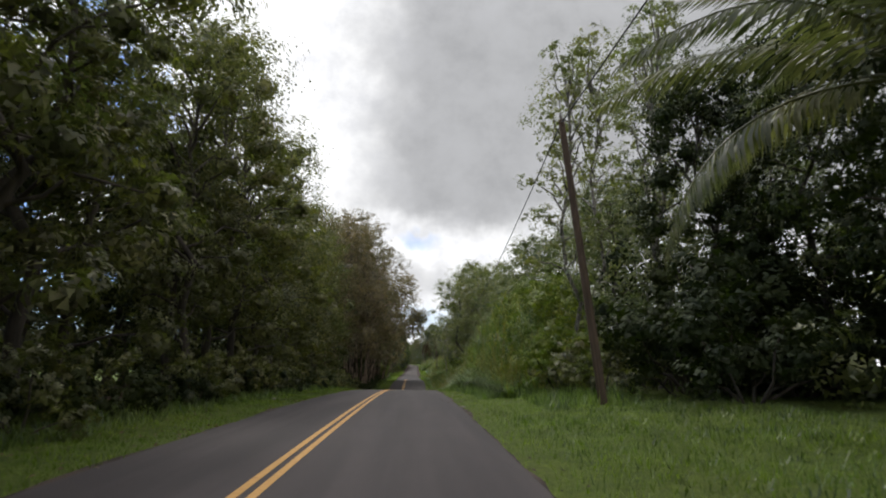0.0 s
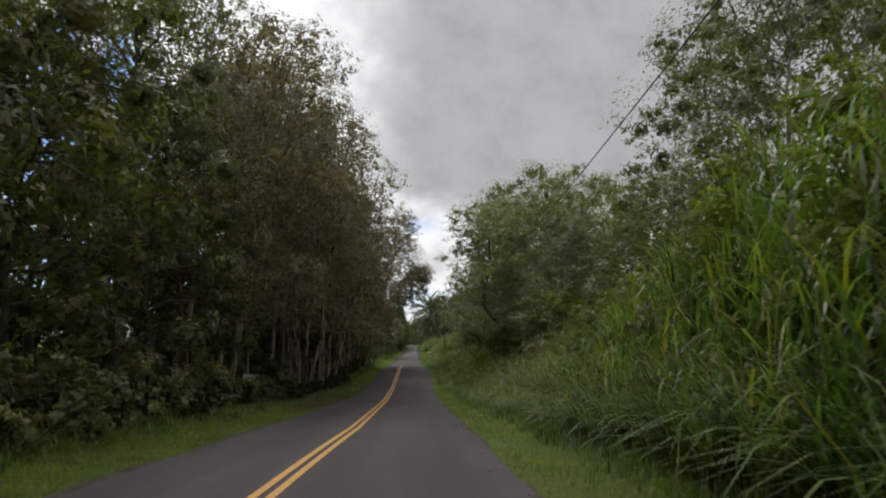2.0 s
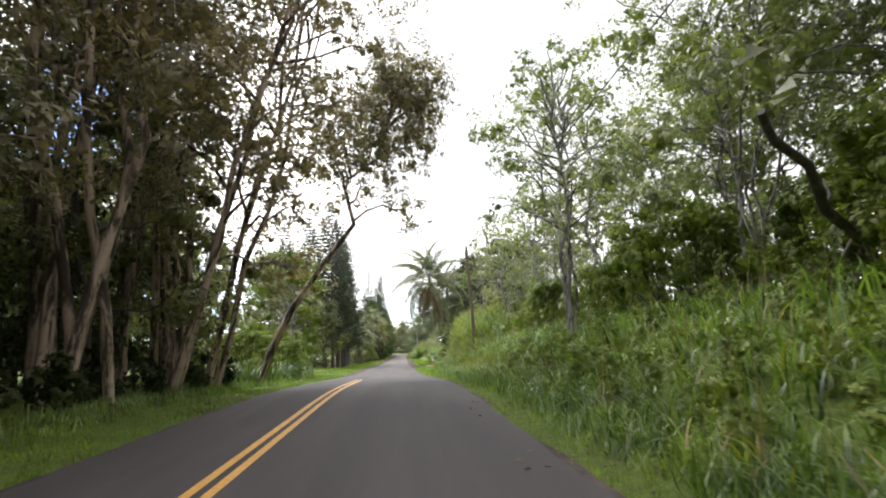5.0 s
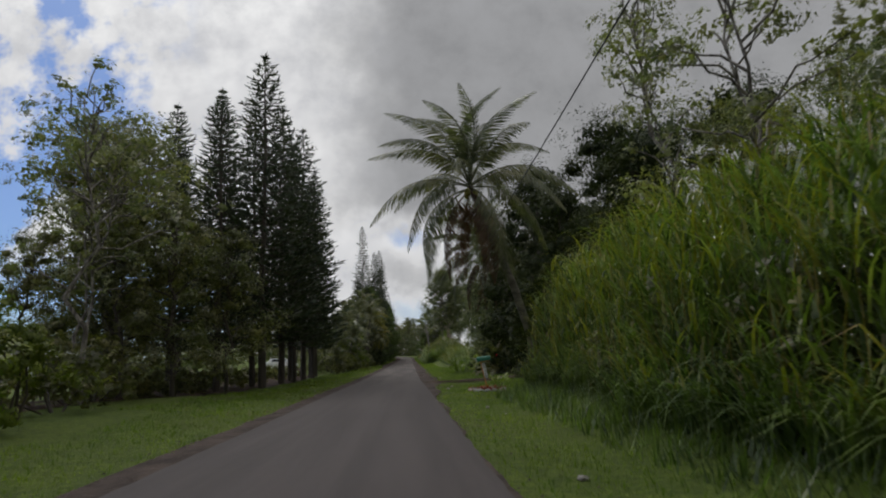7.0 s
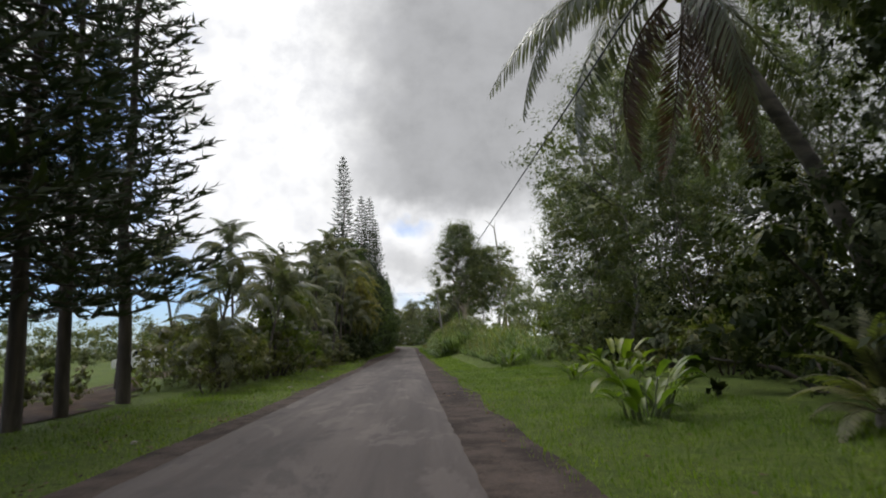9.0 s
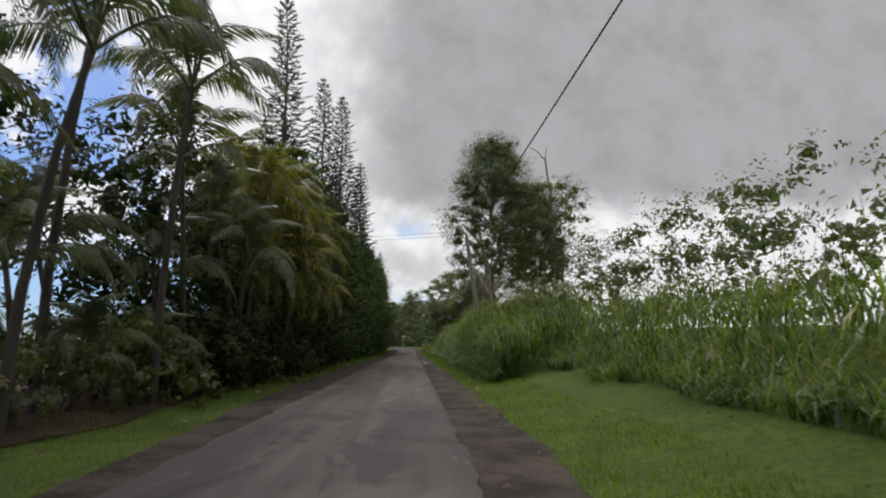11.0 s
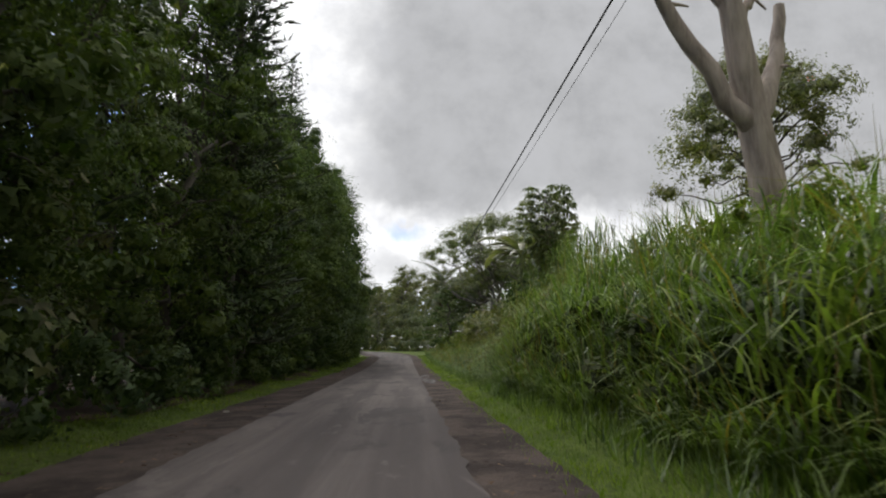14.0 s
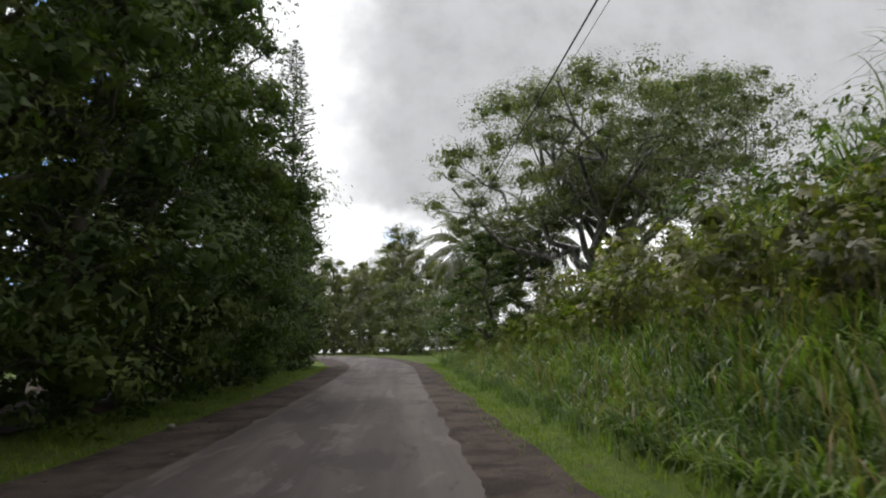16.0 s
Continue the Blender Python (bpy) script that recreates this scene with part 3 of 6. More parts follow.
def big_leaf_plant(name, label, seed, count, length, width, foliage, stalk=0.8, cat="plant", torn=False):
    """A clump of stalks with broad paddle leaves, each leaf a part."""
    rng = np.random.default_rng(seed)
    ob = thing(name, label, cat, "broad-leaved plants")
    if torn:
        trunk = bend_path(rng, (0, 0, -0.3), (0.1, 0, stalk * 0.8), 7, 0.03)
        part("stem", tube(Mesh(), trunk, np.linspace(0.15, 0.09, 7), 9), LEAF_MID, ob, shade=True)
    for i in range(count):
        a = i * 2.4 + rng.normal() * 0.3
        if torn:
            foot = trunk[-1] - (0, 0, 0.25)
            lift = 0.55 + 0.5 * rng.random()
            top = foot + np.array([math.cos(a) * 0.45, math.sin(a) * 0.45, lift])
        else:
            h = stalk * (0.35 + 0.75 * rng.random())
            foot = np.array([0.18 * math.cos(a), 0.18 * math.sin(a), -0.1]) * (0.5 + rng.random())
            top = foot + np.array([math.cos(a) * h * 0.35, math.sin(a) * h * 0.35, h])
        part("stalk", tube(Mesh(), bend_path(rng, foot, top, 5, 0.05), np.linspace(0.025, 0.012, 5) * (2.0 if torn else (stalk / 1.1) ** 0.8), 6, False), LEAF_MID, ob, shade=True)
        n = 27 if torn else 7
        t = np.linspace(0, 1, n)
        l = length * (0.7 + 0.5 * rng.random())
        up = (1.0 if torn else 1.3) - 0.6 * rng.random()
        px = l * (t - 0.2 * t**2)
        pz = l * (up * t - (0.55 + 0.3 * rng.random()) * t**2)
        half = width * l / length / 2 * np.sin(np.pi * np.clip(0.04 + 0.93 * t, 0, 1)) ** 0.6 * (1 + (0.0 if torn else 0.12) * rng.normal(size=n))
        cut = 1 - (0.55 * rng.random(n) * (np.arange(n) % 3 == 1) if torn else 0 * t)
        c, s = math.cos(a), math.sin(a)
        rows = [np.c_[px, q * half * (cut if abs(q) == 1 else 0.4 + 0.6 * cut if q else 1), pz + abs(q) * half * (0.45 if not torn else -0.35)] for q in (-1, -0.5, 0, 0.5, 1)]
        v = np.stack(rows, 1).reshape(-1, 3)
        v = np.c_[v[:, 0] * c - v[:, 1] * s, v[:, 0] * s + v[:, 1] * c, v[:, 2]] + top
        f = [[5 * j + k, 5 * j + k + 1, 5 * j + k + 6, 5 * j + k + 5] for j in range(n - 1) for k in range(4)]
        part("leaf", Mesh().add(v, f), foliage, ob, shade=True)
    return Kind(ob)


def tufts(m, rng, foot, length, width, lean):
    """Short grass: one pointed blade each."""
    n = len(foot)
    a = rng.random(n) * 2 * np.pi
    side = np.c_[-np.sin(a), np.cos(a), np.zeros(n)] * width[:, None] / 2
    tip = foot + np.c_[np.cos(a) * lean, np.sin(a) * lean, np.ones(n)] * length[:, None]
    return m.add(np.stack([foot - side, foot + side, tip], 1).reshape(-1, 3), np.arange(3 * n).reshape(-1, 3))


def blades(m, rng, foot, length, width, lean, droop, segs=4, way=None):
    """Arching grass blades of tapered segments."""
    n = len(foot)
    a = rng.random(n) * 2 * np.pi if way is None else way
    dirs = np.c_[np.cos(a), np.sin(a), np.zeros(n)]
    side = np.c_[-np.sin(a), np.cos(a), np.zeros(n)]
    rows = []
    for i in range(segs + 1):
        t = i / segs
        p = foot + dirs * (length * (lean * t + droop * t**2.3))[:, None] + np.array([0, 0, 1.0]) * (length * (t - droop * 0.85 * t**2.6))[:, None]
        wd = (width * (1 - t**1.6) * 0.5 + 0.0008)[:, None]
        rows.append(np.stack([p - side * wd, p + side * wd], 1))
    v = np.stack(rows, 1).reshape(-1, 3)
    k = (2 * (segs + 1)) * np.arange(n)[:, None, None]
    f = np.array([[2 * i, 2 * i + 1, 2 * i + 3, 2 * i + 2] for i in range(segs)])[None]
    return m.add(v, (k + f).reshape(-1, 4))


# ---- ground, road, shoulders ----
def strip(name, offs, mat, lift, s0, s1, step=1.0, label="", cat="", crown=0.0):
    """A band along the road between side offsets, which are functions of the way along."""
    m = Mesh()
    ss = np.arange(s0, s1 + 0.01, step)
    k = len(offs(0.0))
    rows = []
    for s in ss:
        o = offs(float(s))
        line = []
        for i, q in enumerate(o):
            x, y = along(float(s), q)
            line.append((x, y, float(zr(min(y, 519))) + lift + crown * math.sin(math.pi * i / (k - 1))))
        rows.append(line)
    f = [[i * k + j, i * k + j + 1, (i + 1) * k + j + 1, (i + 1) * k + j] for i in range(len(ss) - 1) for j in range(k - 1)]
    m.add(np.array(rows).reshape(-1, 3), f)
    ob = part(name, m, mat, shade=True)
    return tagged(ob, label, cat, "", "structure")


def edge(s, xs, ragged=0.05, seed=0.0):
    return float(np.interp(s, RE_Y, xs)) + ragged * (noise.noise((s * 0.9, seed, 0)) + 0.6 * noise.noise((s * 2.7, seed, 5)))


gx = np.unique(np.r_[-600, -300, -150, -80, np.arange(-50, -12, 4.0), np.arange(-12, 12.1, 0.75), np.arange(14, 52, 4.0), 80, 150, 300, 600])
gy = np.unique(np.r_[-400, -200, -100, np.arange(-60, 440, 2.0), np.arange(440, 520, 10.0), 620, 800, 1100, 1600])
X, Y = np.meshgrid(gx, gy, indexing="ij")
Z = gz(X, Y)
nx, ny = X.shape
idx = np.arange(nx * ny).reshape(nx, ny)
quads = np.stack([idx[:-1, :-1], idx[1:, :-1], idx[1:, 1:], idx[:-1, 1:]], -1).reshape(-1, 4)
tagged(part("ground", Mesh().add(np.stack([X, Y, Z], -1).reshape(-1, 3), quads), TURF, shade=True),
       "green grassy ground with soil showing through", "ground", "", "structure")

MARKED_END = 131.0


def road_new(s):
    l, r = edge(s, LE_X, 0.04, 1.0), edge(s, RE_X, 0.05, 2.0)
    return [l + (r - l) * q for q in (0, 0.25, 0.5, 0.75, 1)]


def road_worn(s):
    broken = 0.035 + 0.06 * float(smooth(185, 225, s))
    l, r = edge(s, LE_X, broken, 1.0), edge(s, RE_X, broken, 2.0)
    l, r = l + 0.5 * broken * noise.noise((s * 1.9, 3, 8)), r + 0.5 * broken * noise.noise((s * 1.9, 4, 8))
    return [l + (r - l) * q for q in (0, 0.25, 0.5, 0.75, 1)]


strip("road", road_new, TAR, 0.03, -60, MARKED_END, 1.0, "dark smooth asphalt road with a double yellow line", "road", 0.02)
strip("road_old", road_worn, OLD_TAR, 0.03, MARKED_END, 480, 0.15, "worn grey asphalt road with patches and ragged edges", "road", 0.02)
strip("shoulder_right", lambda s: [edge(s, RE_X, 0.0) - 0.15, edge(s, RE_X, 0.0) + 0.06 + 1.0 * float(smooth(158, 182, s)) + 0.25 * noise.noise((s * 0.25, 7, 0)) + 0.06 * noise.noise((s * 1.1, 7, 3))],
      CINDER, 0.012, -60, 480, 0.2, "dark cinder shoulder beside the asphalt", "shoulder")
strip("shoulder_left", lambda s: [edge(s, LE_X, 0.0) - 0.12 - 0.5 * float(smooth(131, 150, s)) - 0.95 * float(smooth(222, 250, s)) - 0.2 * noise.noise((s * 0.3, 9, 0)) - 0.06 * noise.noise((s * 1.1, 9, 3)), edge(s, LE_X, 0.0) + 0.15],
      CINDER, 0.012, -60, 480, 0.2, "dark cinder shoulder beside the asphalt", "shoulder")
LINE_Y, LINE_X = [-60, 22, 36, 46, 56, 75, 86, 95, 130], [-1.62, -1.65, -1.73, -1.6, -1.44, -1.55, -1.72, -1.76, -1.76]


def line_x(s):
    return float(np.interp(s, LINE_Y, LINE_X))


for k in (-0.095, 0.095):
    tagged(strip("yellow_line", lambda s, k=k: [line_x(s) + k - 0.05, line_x(s) + k + 0.05], YELLOW, 0.054, -60, 126, 1.0),
           "solid yellow line painted on the asphalt", "road marking")


# ---- left side: forest along the first stretch ----
rng = np.random.default_rng(11)


def pick(kinds):
    return kinds[int(rng.integers(len(kinds)))]


rl, rv0 = np.random.default_rng(12), np.random.default_rng(742)


def row_of(kinds, x0, y0, y1, step, jitter=0.6, size=(0.9, 1.12), lean=0.0):
    y = y0
    while y < y1:
        pick(kinds).set(x0 + rng.normal() * jitter, y, rng.random() * 360, size[0] + (size[1] - size[0]) * rng.random(), (lean * rl.normal(), lean * rl.normal()))
        y += step * (0.75 + 0.5 * rng.random())


forest = [broad_tree("forest_tree", "tall dark green broadleaf tree at the forest's edge", 20 + i, 12.6 + 1.3 * i, 3.4, 1.3, 26, 350, 0.2, BARK_DARK, LEAF_DARK, 0.2, 0.2, clump_r=1.8, inner=100) for i in range(3)]
deep_forest = [broad_tree("forest_tree", "tall dark broadleaf tree deep in the forest", 30 + i, 13.5 + i, 4.2, 0.8, 22, 28, 0.3, BARK_DARK, LEAF_DARK, 0.24, 0.55, clump_r=2.6, limbs_shown=4, inner=34) for i in range(2)]
gum = [broad_tree("paperbark_tree", "tall paperbark tree with several pale peeling trunks", 40 + i, 16.5 + i, 3.4, 3.4, 50, 250, 0.2, BARK_RED, LEAF_GUM, 0.15, 0.17, 2 + i % 2, 1.35, 24, inner=10, bent=0.022, apart=0.2) for i in range(3)]
row_of(forest, -9.8, -14, 70, 3.6)
row_of(deep_forest, -13.4, -12, 74, 3.6, 0.6, (0.75, 0.95))
row_of(gum, -8.3, 66, 120, 4.0, 0.6, (1.05, 1.22), 4.5)
# filler that blocks light; LEAF_SHADE lines carry the wood's shade in their colour
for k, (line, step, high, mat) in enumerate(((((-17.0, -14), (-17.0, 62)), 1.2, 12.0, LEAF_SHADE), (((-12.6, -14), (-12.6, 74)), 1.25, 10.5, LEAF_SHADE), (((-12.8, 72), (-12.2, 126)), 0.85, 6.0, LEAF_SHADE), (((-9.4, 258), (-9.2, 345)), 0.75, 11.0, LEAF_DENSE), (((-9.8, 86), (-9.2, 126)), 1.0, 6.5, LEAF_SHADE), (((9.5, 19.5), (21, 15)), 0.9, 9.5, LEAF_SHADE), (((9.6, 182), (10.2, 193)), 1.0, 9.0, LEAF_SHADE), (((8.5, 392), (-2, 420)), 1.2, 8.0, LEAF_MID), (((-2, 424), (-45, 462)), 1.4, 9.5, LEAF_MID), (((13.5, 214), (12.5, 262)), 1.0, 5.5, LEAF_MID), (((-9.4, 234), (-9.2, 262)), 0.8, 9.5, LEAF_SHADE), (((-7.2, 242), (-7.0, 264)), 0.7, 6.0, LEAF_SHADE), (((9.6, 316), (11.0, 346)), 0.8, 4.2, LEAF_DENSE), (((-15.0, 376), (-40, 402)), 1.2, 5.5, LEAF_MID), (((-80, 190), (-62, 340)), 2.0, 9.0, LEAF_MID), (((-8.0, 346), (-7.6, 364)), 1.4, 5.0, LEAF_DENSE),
                                           # the row from (14.5, 4), mostly unseen, is made tall to shade the verge
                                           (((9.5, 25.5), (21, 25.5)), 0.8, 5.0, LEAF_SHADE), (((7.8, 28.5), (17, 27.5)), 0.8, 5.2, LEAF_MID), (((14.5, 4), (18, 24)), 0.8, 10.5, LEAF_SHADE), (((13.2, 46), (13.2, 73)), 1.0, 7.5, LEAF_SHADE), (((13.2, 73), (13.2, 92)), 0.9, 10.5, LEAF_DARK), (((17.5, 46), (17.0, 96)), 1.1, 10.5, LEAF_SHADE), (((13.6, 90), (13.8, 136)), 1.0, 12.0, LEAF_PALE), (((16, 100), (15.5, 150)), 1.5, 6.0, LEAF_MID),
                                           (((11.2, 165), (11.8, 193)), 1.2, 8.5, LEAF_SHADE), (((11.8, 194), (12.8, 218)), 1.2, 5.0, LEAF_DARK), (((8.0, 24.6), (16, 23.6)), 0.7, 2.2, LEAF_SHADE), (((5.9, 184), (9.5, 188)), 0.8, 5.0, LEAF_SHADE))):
    deep_woods("deep_foliage", "filler leaves deep inside the wood, many coloured dark for shade", line, step, high, 760 + k, mat)
row_of(gum, -11.6, 72, 120, 4.4, lean=5.0)
row_of(deep_forest, -12.8, 72, 124, 4.2, 0.5, (0.55, 0.75))
row_of(deep_forest, -21.0, 76, 126, 4.4, 0.6, (0.6, 0.75))
bare = [broad_tree("paperbark_tree", "paperbark clump with tall bare peeling trunks", 480 + i, 17.0, 3.0, 7.5, 30, 230, 0.2, BARK_RED, LEAF_GUM, 0.2, 0.17, 3, 1.35, 22, inner=12, bent=0.03, apart=0.3) for i in range(2)]
for k, x, y, q in ((0, -6.9, 81.0, 1.0), (1, -8.7, 84.8, 1.0), (0, -7.2, 95.0, 0.95), (1, -7.0, 104.5, 1.0), (0, -7.2, 113.5, 1.0), (1, -6.9, 119.0, 0.95)):
    bare[k].set(x, y, 137.0 * y, q, (0, 8.0))
leaner = broad_tree("paperbark_tree", "paperbark leaning out over the road with a dense crown", 47, 12.8, 2.1, 7.4, 50, 330, 0.2, BARK_RED, LEAF_GUM, 0.15, 0.16, 1, 1.05, 16, inner=16, bent=0.06)
leaner.set(-5.7, 126, 0, 1.14, (0, 25))
gum[1].set(-6.6, 121.0, 40, 1.08, (0, 12))
gum[2].set(-7.0, 118.5, 140, 0.9, (0, 8))
gum[2].set(-6.2, 86.5, 300, 1.05, (0, 8))
row_of(forest, -10.2, 98, 125, 4.2, 0.5, (0.42, 0.6))
for x, y, q in ((-8.0, 116.5, 0.72), (-8.6, 110.5, 0.75), (-7.7, 121.5, 0.7), (-9.0, 124.5, 0.8)):
    pick(forest).set(x, y, rng.random() * 360, q)
gum[0].set(-6.5, 114, 250, 1.05, (0, 10))
gum[2].set(-6.3, 118, 20, 1.0, (0, 14))
for x0 in (-14.5, -19.5, -25.0):
    row_of(deep_forest, x0, 116, 158, 5.6, 0.6, (0.65, 0.9))
bush = [shrub("shrub", "dark green leafy shrub in the undergrowth", 60 + i, 1.5, 1.9 + 0.4 * i, 12, 130, 0.13, LEAF_DARK) for i in range(3)]
for y in np.arange(-12, 76, 2.1):
    pick(bush).set(-6.9 + rng.normal() * 0.3, y, rng.random() * 360, 0.65 + 0.4 * rng.random())
for y in np.arange(76, 124, 3.0):
    pick(bush).set(-8.6 + rng.normal() * 0.5, y, rng.random() * 360, 0.35 + 0.3 * rng.random())
# three thickets whose dark leaf colour paints the forest's inner shade
thicket("undergrowth", "foliage coloured dark for shade deep inside the forest", [(-17 + rng.normal() * 1.5, y, 1.7 + 0.6 * rng.random()) for y in np.arange(-12, 80, 1.8)], LEAF_SHADE, 699, 30, 0.5)
thicket("undergrowth", "bushes coloured dark for shade behind the first paperbarks", [(-10.0 + rng.normal() * 0.5, y, 0.9 + 0.6 * rng.random()) for y in np.arange(68, 124, 1.1)], LEAF_SHADE, 698, 60, 0.24)
thicket("undergrowth", "undergrowth coloured dark for shade between the paperbark trunks", [(-13 - 5 * rng.random(), y, 0.8 + 0.6 * rng.random()) for y in np.arange(74, 124, 1.3)], LEAF_SHADE, 701)

# ---- left side: clearing, pines ----
fresh = [broad_tree("young_tree", "young tree with bright yellow-green leaves", 70 + i, 8.0 + i, 2.5, 1.0, 24, 140, 0.2, BARK_GREY, LEAF_FRESH, 0.12, 0.24) for i in range(2)]
fresh_bush = [shrub("shrub", "bright green leafy shrub beside the road", 75 + i, 1.5, 2.2, 14, 220, 0.115, LEAF_FRESH) for i in range(2)]
fresh[0].set(-7.6, 143, 20, 1.0)
fresh[1].set(5.9, 65.0, 140, 0.42)
fresh[1].set(-9.5, 149, 80, 0.9)
for x, y, s in ((-6.6, 128, 0.9), (-7.4, 131, 1.1), (-6.8, 136, 1.0), (-8.0, 139, 1.2), (-9.0, 152, 1.2), (-9.5, 156, 1.1)):
    pick(fresh_bush).set(x, y, rng.random() * 360, s)
for x, y, s in ((-9.5, 158, 1.3), (-10.5, 161, 1.4), (-11.5, 164, 1.2), (-13, 161, 1.6), (-14, 168, 1.2), (-12, 156, 1.5)):
    pick(bush).set(x, y, rng.random() * 360, s)
pale = [broad_tree("pale_tree", "slender open tree with pale green leaves and grey limbs", 80 + i, 13.0 + i, 3.6, 4.5, 26, 130, 0.2, BARK_GREY, LEAF_PALE, 0.14, 0.2, 1 + i % 2, 1.15, 20, inner=10) for i in range(3)]
open_crown = broad_tree("pale_tree", "open spreading tree with pale green leaves and bare grey limbs", 88, 12.2, 4.3, 7.2, 40, 210, 0.2, BARK_GREY, LEAF_PALE, 0.17, 0.17, 1, 1.1, 30, inner=12)
open_crown.set(-12.9, 168, 0, 1.0)
for x, y, q in ((-9.7, 167.0, 0.55), (-8.3, 169.6, 0.5), (-11.3, 165.8, 0.5)):
    forest[1].set(x, y, 77.0 * y, q)
for x, y, q in ((-14.8, 173.5, 0.85), (-16.5, 168.5, 0.5)):
    pick(forest).set(x, y, rng.random() * 360, q)
pale[2].set(-10.2, 160.5, 60, 0.72)
pale[1].set(-11.8, 163.5, 200, 0.74)
forest[0].set(-12.4, 167.5, 30, 0.72)
forest[1].set(-14.6, 170.5, 90, 0.85)
pale[1].set(-17.5, 172, 90, 0.7)
pine = [pine_tree("pine_tree", "tall narrow dark green pine with a straight trunk", 90 + i, 18.5 + 0.8 * i, 2.5, 3.4, 36, 8, sprays=28) for i in range(3)]
for k, x, y, top in ((0, -8.4, 177.3, 20.2), (1, -11.3, 178.5, 18.5), (2, -9.9, 181.2, 18.8), (0, -8.5, 183.2, 17.6), (2, -8.1, 185.7, 18.2), (1, -8.8, 188.2, 19.6), (0, -8.3, 190.7, 18.6), (1, -7.9, 193.2, 17.2), (2, -8.6, 196.3, 18.0), (0, -8.7, 199.9, 17.5),
                     (1, -12.6, 182.5, 17.0), (1, -10.2, 174.6, 17.2), (2, -13.4, 177.0, 16.5), (0, -14.8, 180.5, 16.8), (1, -16.0, 185.5, 17.0), (2, -17.0, 178.0, 16.0)):
    pine[k].set(x, y, rng.random() * 360, top / (18.5 + 0.8 * k))
thicket("hedge", "distant green bushes beyond the pines", [(-25 - 3.2 * i + rng.normal() * 2, 285 + 16 * rng.random(), 1.5 + 1.0 * rng.random()) for i in range(40)], LEAF_MID, 702, 40, 0.7)
deep_woods("hedge", "far green trees closing the lawn beyond the pines", ((-44, 180), (-31, 262)), 1.1, 5.0, 705, LEAF_MID, 1.6)
thicket("hedge", "green bushes beyond the open lawn", [(-30 - 10 * rng.random(), 200 + 1.6 * i, 0.9 + 0.7 * rng.random()) for i in range(34)], LEAF_MID, 703, 45, 0.45)
for i in range(16):
    pick(deep_forest).set(-30 - 9 * i, 318 + 8 * rng.random(), rng.random() * 360, 0.45 + 0.2 * rng.random())

thicket("undergrowth", "dark shrubs beneath the pines", [(-14.5 - 3 * rng.random(), y, 0.45 + 0.3 * rng.random()) for y in np.arange(180, 206, 1.0)], LEAF_DARK, 717, 70, 0.26)
# filler behind the palms, its colour darkened in place of shade
thicket("undergrowth", "filler foliage coloured near black for shade behind the golden palms", [(-7.6 + rng.normal() * 0.4, y, 1.1 + 0.5 * rng.random()) for y in np.arange(238, 264, 0.8)], LEAF_SHADE, 718, 80, 0.24)

# filler that hides the stems; the shade under the fronds is painted in
thicket("undergrowth", "filler foliage coloured near black for shade under the golden palms", [(-5.7 - 1.6 * rng.random(), y, 0.8 + 0.7 * rng.random()) for y in np.arange(238, 266, 0.4)], LEAF_SHADE, 732, 90, 0.2)
thicket("undergrowth", "low dark ferns and shrubs among the pine trunks", [(-10.2 - 3.5 * rng.random(), y, 0.35 + 0.3 * rng.random()) for y in np.arange(166, 204, 0.6)], LEAF_DARK, 719, 60, 0.18)

# ---- left side: arching palms, shrubs, then a wall of dense dark trees ----
areca_f = [frond_mesh("frond", 100 + i, 2.9, 40, 0.6, 1.5, LEAF_PALM, 0.055, 0.95, 0.95) for i in range(2)]
gold_f = [frond_mesh("frond", 104 + i, 2.7, 36, 0.6, 1.5, LEAF_GOLD, 0.05, 1.1, 0.85) for i in range(2)]


def stem(h, dx=0.0, dy=0.0):
    return [(0, 0, -0.2), (dx * 0.2, dy * 0.2, h * 0.35), (dx * 0.55, dy * 0.55, h * 0.7), (dx, dy, h)]


areca = [palm_tree("feather_palm", "slim palm with arching dark green feather fronds", 110 + i, stem((5.4, 6.2, 1.6, 3.0)[i], 0.7 - 0.4 * i, 0.4), 0.06, 11, areca_f, LEAF_PALM, spread=(80, -15), stem_bark=BARK_DARK) for i in range(4)]
golden = [palm_tree("golden_palm", "clumping palm with yellow-green arching fronds", 114 + i, stem((6.3, 4.4, 2.6, 5.4)[i], 0.7, 0.2), 0.055, 17, gold_f, LEAF_GOLD, spread=(72, -60), stem_bark=BARK_DARK) for i in range(4)]
for k, x, y, s in ((0, -10.6, 209.5, 0.95), (1, -8.9, 212.5, 0.98), (0, -9.8, 214, 0.85), (0, -11.5, 205.5, 0.8), (1, -6.8, 226, 1.15), (0, -6.2, 230, 1.3), (1, -7.4, 233, 1.4), (1, -6.3, 236, 1.35), (0, -7.0, 240, 1.4), (0, -6.2, 243, 1.2)):
    areca[k].set(x, y, rng.random() * 360, s)
for i in range(22):
    areca[2 + i % 2].set(-6.7 - 0.9 * (i % 3) + rng.normal() * 0.3, 204 + 1.85 * i, rng.random() * 360, 0.8 + 0.5 * rng.random())
for y in np.arange(203, 247, 1.9):
    pick(bush).set(-6.9 + rng.normal() * 0.4, y, rng.random() * 360, 0.9 + 0.6 * rng.random())
thicket("undergrowth", "dense dark bushes behind the palms", [(-9.8 + rng.normal() * 0.8, y, 1.1 + 0.5 * rng.random()) for y in np.arange(205, 264, 1.7)], LEAF_DARK, 704)
fresh_bush[0].set(-6.6, 212.0, 10, 1.75, tall=1.15)
